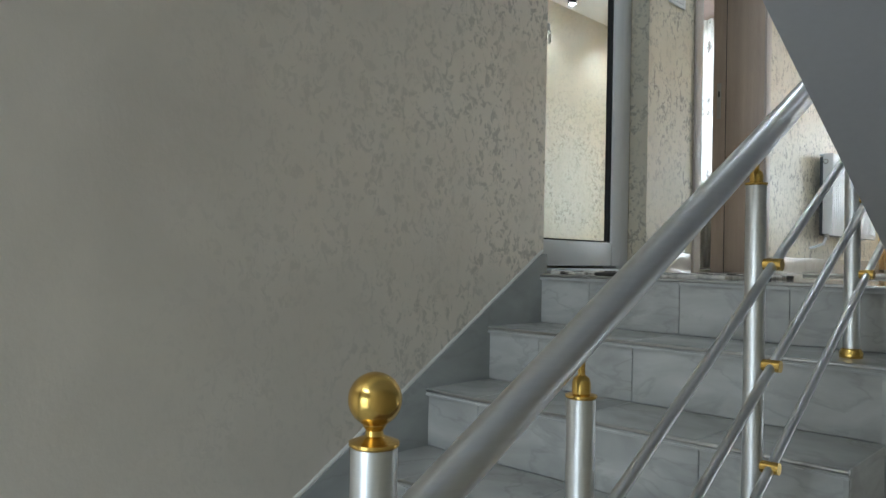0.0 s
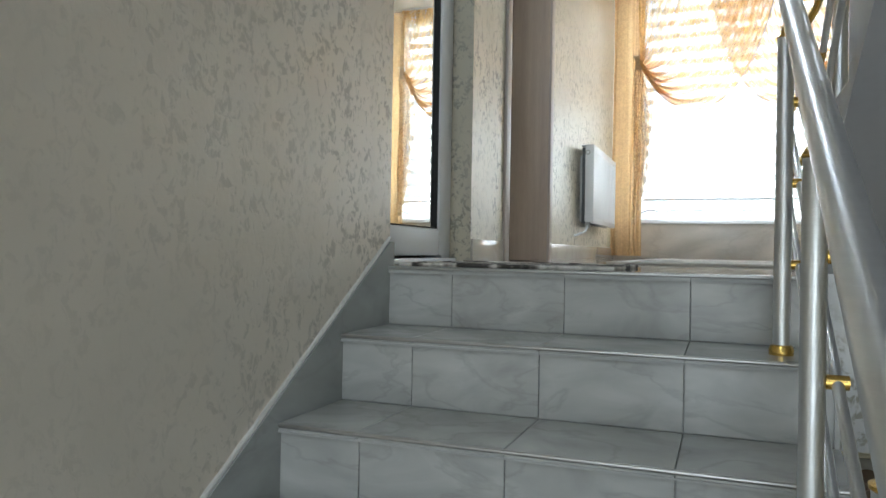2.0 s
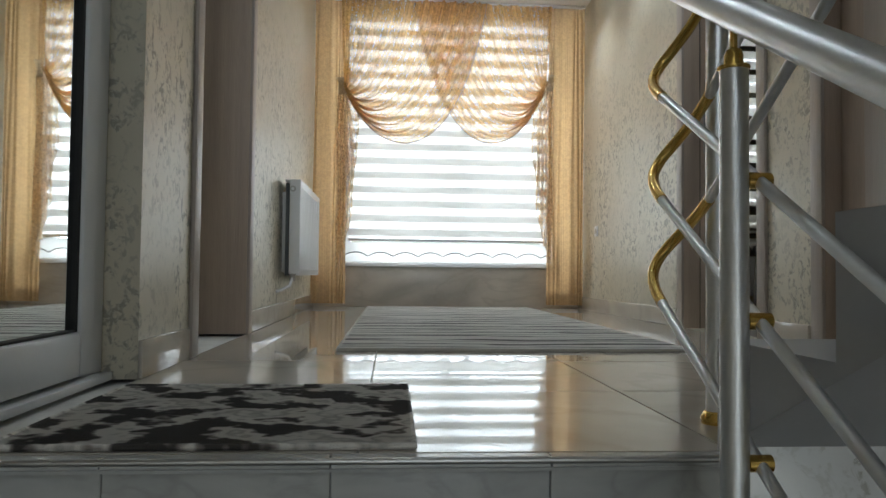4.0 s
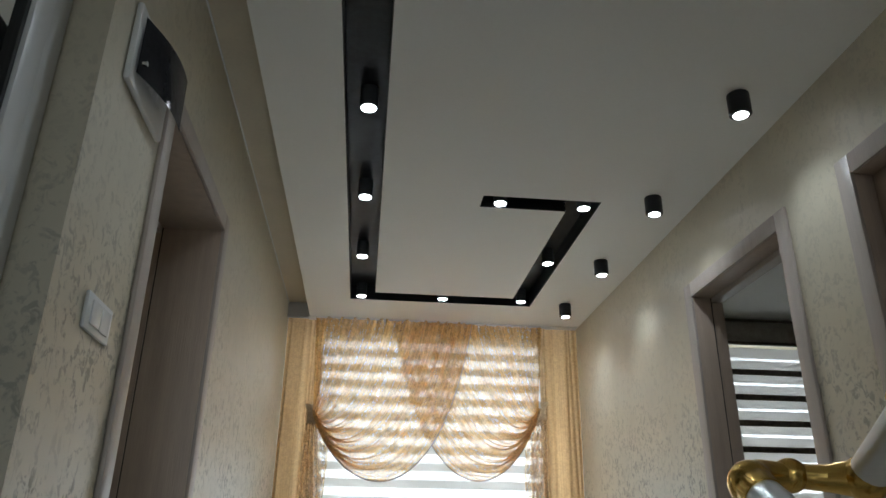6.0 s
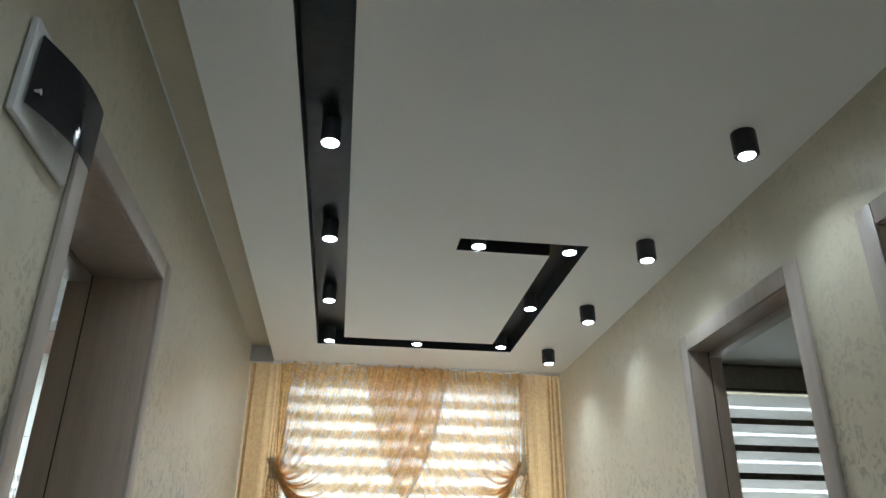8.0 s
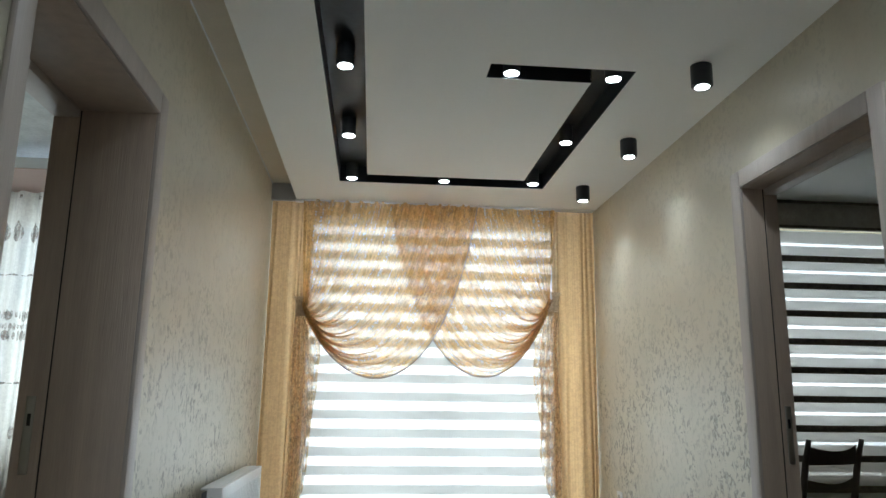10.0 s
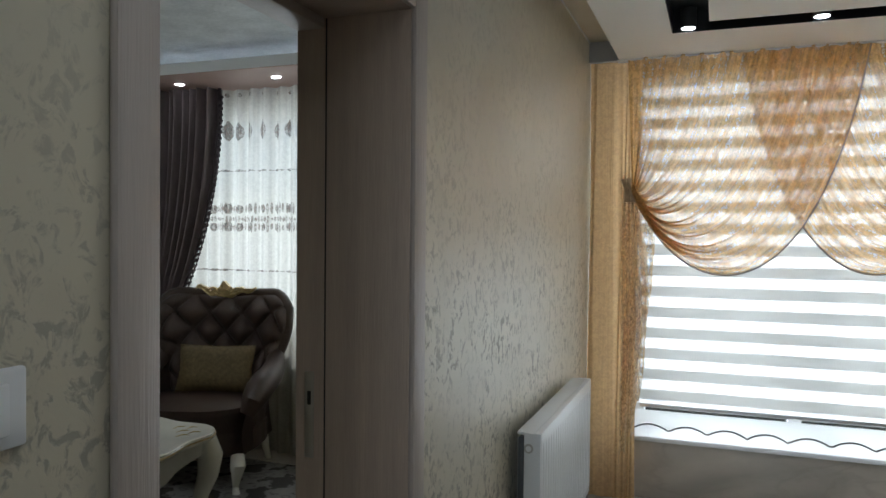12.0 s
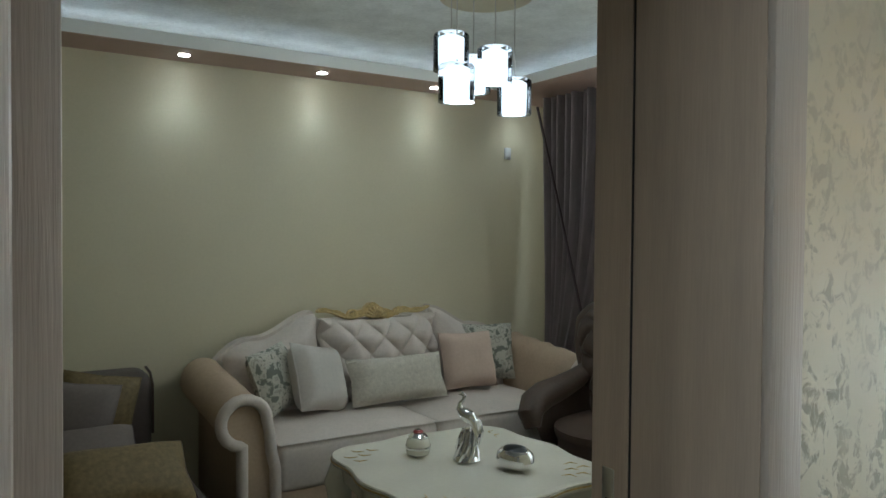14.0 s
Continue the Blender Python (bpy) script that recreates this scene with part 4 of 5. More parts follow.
BEAM = 9
for y in (3.89, 4.777, 5.63, 6.465):
    surface_spot(y)
for x, y in ((-1.085, 3.35), (-1.085, 4.165), (-1.098, 5.765), (0.022, 6.475), (-0.2, 4.95)):
    lamp("slot_spot_beam", "SPOT", look((x, y, 2.48), (x, y, 0)), 10, (0.93, 0.97, 1.0), cone=125, blend=1.0)
bm = bmesh.new()
for a in ((-1.177, 2.6, -1.171, 6.555), (-1.005, 2.6, -0.999, 6.388), (-0.054, 4.99, -0.049, 6.388), (0.098, 4.86, 0.104, 6.555)):
    box(a[0], a[1], 2.501, a[2], a[3], 2.6, bm=bm)
for a in ((-1.171, 6.549, 0.098, 6.555), (-0.999, 6.388, -0.054, 6.393), (-0.5, 4.856, 0.098, 4.862), (-0.5, 4.988, -0.054, 4.993), (-0.504, 4.862, -0.499, 4.988)):
    box(a[0], a[1], 2.501, a[2], a[3], 2.6, bm=bm)
setting("trim_slot_sides", bm, BLACK, smooth=False)

# ---- small things in the hall ----


def radiator(name, label, y0, y1, z0, z1, x_wall, side):
    r = thing(name, label, "radiator")
    front = x_wall + side * 0.12
    back = x_wall + side * 0.035
    xs = sorted((front, front - side * 0.022))
    part("front_panel", box(xs[0], y0 + 0.0125, z0, xs[1] + side * 0.002, y1 - 0.0125, z1 - 0.001, 0.0015), ENAMEL, r)
    for i in range(24):
        y = y0 + 0.04 + (y1 - y0 - 0.08) * i / 23
        part("panel_rib", tube([(front, y, z0 + 0.03), (front + side * 0.002, y, z0 + 0.04), (front + side * 0.002, y, z1 - 0.05), (front, y, z1 - 0.04)], 0.0022, 6), ENAMEL, r)
    xb = sorted((back, back + side * 0.02))
    # Dark colour here stands for the shade in the gap by the wall.
    part("back_panel", box(xb[0], y0 + 0.01, z0, xb[1], y1 - 0.01, z1 - 0.02, 0.005), SPOT_GREY, r, "back panel coloured dark for the shade behind the radiator")
    xt = sorted((back - side * 0.004, front + side * 0.001))
    xc = sorted((back + side * 0.024, front + side * 0.001))
    for y in (y0, y1 - 0.012):
        part("side_cover", box(xc[0], y, z0 + 0.01, xc[1], y + 0.012, z1, 0.003), ENAMEL, r)
    part("top_grille", box(xt[0], y0 + 0.012, z1 - 0.012, xs[0] - 0.0005, y1 - 0.012, z1, 0.003), ENAMEL, r)
    xm = (front + back) / 2
    ring = part("vent_ring", tube([(xm, y0 - 0.004, z1 - 0.055), (xm, y0 + 0.01, z1 - 0.055)], 0.017, 20), STEEL, r, "round air vent")
    part("vent_cap", tube([(xm, y0 - 0.008, z1 - 0.055), (xm, y0 + 0.0, z1 - 0.055)], 0.01, 16), ENAMEL, ring)
    for y in (y0 + 0.15, y1 - 0.15):
        xx = sorted((x_wall, back))
        part("bracket", box(xx[0], y - 0.015, z0 + 0.02, xx[1], y + 0.015, z1 - 0.06), STEEL, r)
    part("pipe", tube([(xm, y0 + 0.03, z0 + 0.02), (xm, y0 + 0.02, z0 - 0.02), (xm - side * 0.01, y0, z0 - 0.06), (x_wall + side * 0.02, y0 - 0.05, z0 - 0.085), (x_wall, y0 - 0.07, z0 - 0.09)], 0.009, 12), ENAMEL, r)
    part("valve", tube([(xm, y0 + 0.03, z0 - 0.03), (xm, y0 + 0.03, z0 + 0.03)], 0.017, 14), STEEL, r)
    return r


radiator("radiator", "white panel radiator on the plastered wall", 5.37, 6.47, 0.26, 0.815, LW, 1)


def wall_switch(name, label, x, y, z, w, h, rockers, side=1):
    s = thing(name, label, "switch")
    xs = sorted((x, x + side * 0.010))
    part("plate", box(xs[0], y - w / 2, z - h / 2, xs[1], y + w / 2, z + h / 2, 0.004), PVC, s)
    for i in range(rockers):
        a = y - w * 0.36 + i * w * 0.72 / rockers
        xr = sorted((x + side * 0.009, x + side * 0.015))
        part("rocker", box(xr[0], a + 0.001, z - h * 0.33, xr[1], a + w * 0.72 / rockers - 0.001, z + h * 0.33, 0.003), ENAMEL, s)
    return s


wall_switch("light_switch", "white double light switch on the plaster pier", LW, 3.315, 1.335, 0.165, 0.085, 2)
sock = wall_switch("wall_socket", "white wall socket near the window", RW, 6.68, 0.62, 0.08, 0.08, 0, -1)
part("socket_well", tube([(RW - 0.004, 6.68, 0.62), (RW - 0.0125, 6.68, 0.62)], 0.021, 20), STEEL, sock)

fuse = thing("fuse_box", "flush white fuse box with a smoked tinted cover ajar", "fuse box")
part("frame", box(LW, 3.175, 1.895, LW + 0.018, 3.485, 2.125, 0.008), PVC, fuse)
cover = sheet(lambda u, v: (LW + 0.024 + 0.022 * math.sin(u * math.pi * 0.9) + 0.03 * u, 3.195 + 0.29 * u, 1.925 + 0.168 * v + 0.012 * u), 12, 4)
bmesh.ops.solidify(cover, geom=cover.faces[:], thickness=0.004)
part("smoked_cover", cover, DARK_METAL, fuse, "smoked dark plastic cover")
for i in range(5):
    part("breaker", box(LW + 0.012, 3.24 + 0.036 * i, 1.96, LW + 0.022, 3.27 + 0.036 * i, 2.055, 0.003), PVC, fuse)
part("knob", tube([(LW + 0.02, 3.215, 1.965), (LW + 0.04, 3.215, 1.965)], 0.007, 12), CHROME, fuse)


def rug(name, label, x0, y0, x1, y1, z, material, fringe=True):
    r = thing(name, label, "rug", at=((x0 + x1) / 2, (y0 + y1) / 2, z))
    w, d = x1 - x0, y1 - y0
    bm = sheet(lambda u, v: ((u - 0.5) * w + 0.004 * math.sin(v * 23), (v - 0.5) * d, 0.009 + 0.0015 * math.sin(u * 9) * math.sin(v * 21)), 24, 48)
    bmesh.ops.solidify(bm, geom=bm.faces[:], thickness=0.008)
    part("rug_body", bm, material, r)
    part("edge_binding", tube([(-w / 2, -d / 2, 0.006), (w / 2, -d / 2, 0.006), (w / 2, d / 2, 0.006), (-w / 2, d / 2, 0.006), (-w / 2, -d / 2, 0.006)], 0.006, 8), material if name == "door_mat" else mat(name + "_binding", (0.5, 0.47, 0.42), 0.9), r)
    return r


rug("hall_runner", "cream hall rug with broken dark stripes", -1.19, 3.75, 0.12, 7.1, 0.0, RUG)
rug("door_mat", "cream mat with dark pattern before the mirrored door", -1.62, 2.285, -0.96, 2.9, 0.0, DOORMAT)

# ---- the room beside the hall ----
wall("wall_study_end", RW + RT, FRONT, -0.2, 4.2, FRONT + 0.25, 2.8, SALON, holes=((1.66, 3.3, 0.9, 2.5),))
wall("wall_study_far", 4.0, 2.8, -0.2, 4.2, FRONT, 2.8, SALON)
wall("wall_study_near", RW + RT, 2.8, -0.2, 4.2, 2.9, 2.8, SALON)
setting("floor_study", box(RW + RT, 2.8, -0.2, 4.2, FRONT, 0.0), mat("dark_laminate", (0.14, 0.11, 0.09), 0.4, var=0.2, stretch=(1, 6, 1)))
setting("ceiling_study", box(RW + RT, 2.8, 2.66, 4.2, FRONT, 2.8), WHITE)
study_blind = thing("zebra_blind", "lowered white roller blind with brown ornamental bands", "blind", "blinds")
part("valance", box(1.68, 7.06, 2.45, 3.32, 7.14, 2.64, 0.01), VALANCE, study_blind, "brown ornamental valance")
part("valance_lip", tube([(1.68, 7.055, 2.635), (3.32, 7.055, 2.635)], 0.012, 10), BAND_BROWN_SOLID, study_blind)
part("valance_lip", tube([(1.68, 7.055, 2.445), (3.32, 7.055, 2.445)], 0.014, 10), BAND_BROWN_SOLID, study_blind)
z = 2.425
while z > 0.8:
    for nm, h, m_ in (("white_band", 0.085 if z > 2.42 else 0.065, BAND_STUDY), ("sheer_band", 0.022, BAND_SHEER), ("white_band", 0.068, BAND_STUDY), ("brown_band", 0.045, BAND_BROWN_SOLID)):
        part(nm, box(1.7, 7.12, z - h, 3.3, 7.122, z), m_, study_blind, smooth=False)
        z -= h
part("bottom_rail", box(1.7, 7.108, z - 0.025, 3.3, 7.132, z, 0.004), ALU, study_blind)


def small_radiator(x0, x1, y, z0, z1):
    r = thing("radiator", "white panel radiator under the blind", "radiator")
    part("front_panel", box(x0, y - 0.10, z0, x1, y - 0.08, z1, 0.006), ENAMEL, r)
    part("back_panel", box(x0, y - 0.04, z0, x1, y - 0.02, z1, 0.006), ENAMEL, r)
    part("top_grille", box(x0, y - 0.10, z1, x1, y - 0.02, z1 + 0.012, 0.003), ENAMEL, r)
    part("bracket", box(x0 + 0.1, y - 0.02, z0 + 0.05, x0 + 0.14, y, z1 - 0.1), STEEL, r)
    return r


small_radiator(1.62, 2.6, FRONT, 0.12, 0.62)


def side_chair(at, turn, label, seat_mat, metal=True):
    c = thing("dining_chair", label, "chair", "chairs in the side room", at=at, turn=turn)
    part("seat", box(-0.22, -0.22, 0.43, 0.22, 0.22, 0.5, 0.03, segments=3), seat_mat, c)
    for x in (-0.205, 0.205):
        part("back_post", tube([(x, 0.2, 0.44), (x, 0.225, 0.65), (x, 0.27, 0.88), (x * 1.02, 0.305, 1.0)], [0.02, 0.019, 0.017, 0.013], 12), seat_mat, c)
    for z, h in ((0.6, 0.05), (0.74, 0.06), (0.87, 0.1)):
        slat = sheet(lambda u, v: (-0.2 + 0.4 * u, 0.205 + 0.3 * (z - 0.5) ** 1.5 + 0.035 * math.sin(math.pi * u), z + h * v - 0.03 * math.sin(math.pi * u) * v), 12, 4)
        bmesh.ops.solidify(slat, geom=slat.faces[:], thickness=0.016)
        part("back_slat", slat, seat_mat, c)
    for x in (-0.19, 0.19):
        for y in (-0.19, 0.19):
            part("leg", tube([(x, y, 0.44), (x * 1.08, y * 1.1, 0.0)], 0.011, 12), CHROME if metal else WOOD_DARK, c)
    return c


BLACK_HIDE = mat("black_leather", (0.02, 0.018, 0.018), 0.4, var=0.2, bump=0.2, bump_scale=120)
BEIGE_HIDE = mat("brown_leather", (0.1, 0.08, 0.065), 0.5, var=0.2, bump=0.2, bump_scale=120)
side_chair((1.62, 5.75, 0), 250, "black leather chair with chrome legs", BLACK_HIDE)
side_chair((1.45, 6.3, 0), 200, "brown leather chair with chrome legs", BEIGE_HIDE)

# ---- the salon ----
SX, SN = -5.4, 2.4
wall("wall_salon_far", SX - 0.2, SN, -0.2, SX, FRONT, 2.8, SALON)
wall("wall_salon_window", SX - 0.2, FRONT, -0.2, LW, FRONT + 0.25, 2.8, SALON, holes=((-4.7, -2.2, 0.85, 2.4),))
wall("wall_salon_near", SX - 0.2, SN - 0.2, -0.2, LW - 0.24, SN, 2.8, SALON)
wall("wall_salon_lining", LW - 0.3, SN, 0.0, LW - 0.222, FRONT, 2.66, SALON, holes=((3.59, 4.47, 0.0, 2.08),))
setting("floor_salon", box(SX, SN, -0.2, LW - 0.22, FRONT, 0.0), CREAM_TILE)
setting("ceiling_salon", box(SX, SN, 2.66, LW - 0.22, FRONT, 2.8), TEX_CEIL, "textured pale ceiling with a lit cove")
bm = bmesh.new()
for a in ((SX, SN, SX + 0.32, FRONT), (SX + 0.32, FRONT - 0.65, LW - 0.3, FRONT), (SX + 0.32, SN, LW - 0.3, SN + 0.38)):
    box(a[0], a[1], 2.515, a[2], a[3], 2.545, bm=bm)
setting("trim_salon_soffit", bm, PINK_BAND, smooth=False)
bm = bmesh.new()
for a in ((SX + 0.3, SN + 0.385, SX + 0.325, FRONT - 0.655), (SX + 0.3, FRONT - 0.655, LW - 0.3, FRONT - 0.63), (SX + 0.3, SN + 0.36, LW - 0.3, SN + 0.385)):
    box(a[0], a[1], 2.519, a[2], a[3], 2.585, bm=bm)
setting("trim_cove_lip", bm, WHITE, smooth=False)
led = thing("led_strip", "cool white light strip hidden in the ceiling cove", "light strip")
part("strip", box(SX + 0.16, SN + 0.3, 2.547, SX + 0.175, FRONT - 0.3, 2.557), LED, led, smooth=False)
part("strip", box(SX + 0.3, FRONT - 0.46, 2.547, LW - 0.4, FRONT - 0.445, 2.557), LED, led, smooth=False)


def recessed_spot(x, y, beam=True):
    s = thing("recessed_downlight", "small round recessed downlight, lit", "downlight", "salon downlights", at=(x, y, 2.515))
    part("ring", lathe([(0.03, -0.001), (0.043, -0.001), (0.043, -0.006), (0.036, -0.008), (0.031, -0.004)], 24), CHROME, s)
    part("lens", lathe([(0.03, -0.002), (0.029, -0.004), (0.001, -0.005)], 20), BULB, s, "bright white lens")
    if beam:
        lamp("downlight_beam", "SPOT", look((x, y, 2.5), (x - 0.03, y, 1.5)), 2.3, (0.86, 0.94, 1.0), cone=112, blend=1.0)


for y in (4.53, 5.34, 6.14, 6.92):
    recessed_spot(SX + 0.17, y)
for x in (-4.36, -3.6, -2.84):
    recessed_spot(x, FRONT - 0.4, False)

# window dressing
tul = thing("tulle_curtain", "white sheer curtain with brown embroidered bands", "curtain")
def tulle_y(u, z):
    return 7.13 + 0.022 * math.sin(u * 150) + 0.01 * math.sin(u * 57 + (2.515 - z) / 2.5)


part("tulle", sheet(lambda u, v: (-4.75 + 2.75 * u, tulle_y(u, 2.515 - 2.5 * v), 2.515 - 2.5 * v), 300, 10), WHITE_TULLE, tul)


def embroidered(bm, z, h, w, step, seed, ragged=0.0):
    """A row of stitched motifs, long ovals or dots, that follows the folds of the cloth."""
    rng = random.Random(seed)
    for i in range(int(2.7 / step)):
        x = -4.73 + step * (i + 0.5) + rng.uniform(-0.1, 0.1) * step
        hh, zc = h * rng.uniform(1 - ragged, 1), z + rng.uniform(-0.06, 0.06) * h
        ring = []
        for k in range(10):
            a = 2 * math.pi * k / 10
            px, pz = x + w / 2 * math.cos(a), zc + hh / 2 * math.sin(a)
            ring.append(bm.verts.new((px, tulle_y((px + 4.75) / 2.75, pz) - 0.006, pz)))
        bm.faces.new(ring)


stitches = bmesh.new()
for row in ((2.476, 0.03, 0.022, 0.1, 1), (2.23, 0.15, 0.034, 0.1, 2, 0.15), (2.225, 0.12, 0.066, 0.1, 2, 0.15), (1.951, 0.022, 0.05, 0.1, 3, 0.4), (1.95, 0.014, 0.028, 0.033, 13, 0.5),
            (1.69, 0.085, 0.014, 0.02, 4, 0.6), (1.685, 0.075, 0.045, 0.1, 4, 0.2), (1.615, 0.05, 0.014, 0.017, 5, 0.6), (1.56, 0.085, 0.014, 0.02, 6, 0.6), (1.56, 0.075, 0.045, 0.1, 4, 0.2),
            (1.259, 0.022, 0.05, 0.1, 7, 0.4), (1.258, 0.014, 0.03, 0.033, 17, 0.5), (0.95, 0.1, 0.05, 0.1, 8, 0.2)):
    embroidered(stitches, *row)
tagged(part("embroidery", stitches, EMBROIDERY, tul, "rows of brown embroidered motifs"), kind="stuff")
drape = thing("satin_drape", "dark mauve satin drape tied back with a beaded fringe", "curtain")


def drape_edge(v):
    """The inner edge: drawn in towards the tie-back, then falling straight."""
    return -4.18 - 0.52 * min(1.0, v / 0.72) ** 2.2 + 0.06 * max(0, v - 0.72)


def drape_f(u, v):
    a, b = -5.13, drape_edge(v)
    s = 0.072 * (0.6 + 0.4 * math.cos(v * 4))
    return (a + (b - a) * u, 7.04 + s * math.sin(u * 84 + 1.5 * math.sin(u * 9)) + 0.02 * math.sin(u * 41 + 2), 2.513 - 2.51 * v)


part("cloth", sheet(drape_f, 340, 24), DRAPE, drape)
# Dark tube drawn along the seam where the drape cloth crosses.
part("sash", tube([(-5.13 + 0.5 * t, 6.94, 2.45 - 1.5 * t) for t in [i / 12 for i in range(13)]], 0.009, 8), FRINGE, drape)
part("fringe_cord", tube([Vector(drape_f(1.0, v / 40)) for v in range(31)], 0.012, 8), FRINGE, drape)
for i in range(46):
    p = drape_f(1.0, 0.02 + 0.72 * i / 45)
    part("bead", lathe([(0.001, 0.0), (0.013, -0.008), (0.013, -0.02), (0.004, -0.028), (0.008, -0.05)], 8, (p[0] + 0.028, p[1] - 0.015, p[2])), FRINGE, drape)

carpet = rug("salon_carpet", "grey and cream patterned carpet with leaf scrolls", -5.0, 3.8, -2.35, 6.95, 0.0, CARPET)


def scroll_arm(front_x, back_x, y, z_top, width, body_mat, trim_mat, parent, side, channels=5):
    """A rolled sofa arm: an outline with a scroll at the top, drawn out from front to back."""
    r = width * 0.55
    c = (y + side * width * 0.35, z_top - r)
    pts = [(y - side * width * 0.42, 0.12)]
    pts += [(y - side * width * 0.4, z_top - 3.2 * r), (y - side * width * 0.3, z_top - 2.3 * r), (y - side * width * 0.26, z_top - 1.5 * r)]
    pts += [(c[0] + side * r * math.cos(a), c[1] + r * math.sin(a)) for a in [math.pi - i * (math.pi * 1.45) / 14 for i in range(15)]]
    pts += [(c[0] + side * r * 0.1, c[1] - r * 0.95), (y + side * width * 0.4, 0.12)]
    n = 12
    bm = bmesh.new()
    rings = []
    for i in range(n + 1):
        t = i / n
        x = front_x + (back_x - front_x) * t
        swell = 1 + 0.09 * abs(math.sin(t * math.pi * channels))
        rings.append([bm.verts.new((x, y + (p[0] - y) * swell, 0.12 + (p[1] - 0.12) * (1 + 0.03 * abs(math.sin(t * math.pi * channels))) * (1 + 0.12 * t))) for p in pts])
    k = len(pts)
    for a, b in zip(rings, rings[1:]):
        for j in range(k):
            bm.faces.new((a[j], a[(j + 1) % k], b[(j + 1) % k], b[j]))
    bm.faces.new(rings[0])
    bm.faces.new(rings[-1][::-1])
    arm = part("arm", bm, body_mat, parent)
    d = 0.012 if front_x > back_x else -0.012
    part("arm_piping", tube([(front_x + d, p[0], p[1]) for p in pts], 0.028, 10), trim_mat, arm, "rolled velvet edge")
    return arm


def tufted(u0, u1, z0, z1, top, rows, cols, depth):
    """A buttoned panel in x and z, bulging towards -y; top(u) adds height to its upper edge."""
    def f(u, v):
        a, b = u * cols, v * rows
        bul = abs(math.sin(math.pi * (a + b))) ** 0.6 * abs(math.sin(math.pi * (a - b))) ** 0.6
        edge = min(1, 6 * u, 6 * (1 - u), 6 * v, 6 * (1 - v)) ** 0.5
        return (u0 + (u1 - u0) * u, -depth * (0.45 * bul + 0.75 * edge) - 0.10 * (1 - v), z0 + (z1 + top(u) - z0) * v)
    return f


def crest(w, z, parent, y):
    """A carved gilt crest: two scrolled wings that meet at a shell."""
    low = lambda t: z - 0.02 + 0.05 * (2 * t - 1) ** 2 + 0.012 * math.sin(t * math.pi * 6)
    high = lambda t: low(t) + 0.012 + 0.034 * math.sin(math.pi * t) ** 0.3 * (0.8 + 0.2 * math.sin(t * math.pi * 14)) + 0.055 * math.exp(-((t - 0.5) / 0.1) ** 2)
    ts = [i / 48 for i in range(49)]
    outline = [(-w / 2 + w * t, low(t)) for t in ts] + [(-w / 2 + w * t, high(t)) for t in reversed(ts)]
    cr = part("crest", prism(outline, y - 0.02, y + 0.02, "y"), GILT, parent, "carved gilt wooden crest")
    part("bead_line", tube([(-w / 2 + w * t, y - 0.024, low(t) + 0.008) for t in ts], 0.006, 8), GILT, cr)
    for i in range(9):
        a = math.pi * (0.08 + 0.84 * i / 8)
        part("shell_lobe", tube([(0, y - 0.02, z - 0.02), (0.045 * math.cos(a), y - 0.03, z - 0.02 + 0.05 * math.sin(a)), (0.075 * math.cos(a), y - 0.024, z - 0.02 + 0.075 * math.sin(a))], [0.006, 0.014, 0.007], 8), GILT, cr)
    for sgn in (-1, 1):
        spiral = [(sgn * (w * 0.2 + 0.04 * (1 - t) * math.cos(t * 9)), y - 0.015, z + 0.012 + 0.03 * (1 - t) * math.sin(t * 9)) for t in [i / 24 for i in range(25)]]
        part("scroll", tube(spiral, 0.008, 8), GILT, cr)
    return cr


def seat_block(w, d, z0, z1, material, parent, name="seat_cushion", x=0.0, y=0.0):
    def top(u, v):
        a, b = 2 * u - 1, 2 * v - 1
        return (x + a * w / 2, y + b * d / 2, z1 + 0.03 * (1 - a ** 4) * (1 - b ** 4))
    bm = sheet(top, 16, 12)
    box(x - w / 2, y - d / 2, z0, x + w / 2, y + d / 2, z1, 0.035, bm, 3)
    return part(name, bm, material, parent)


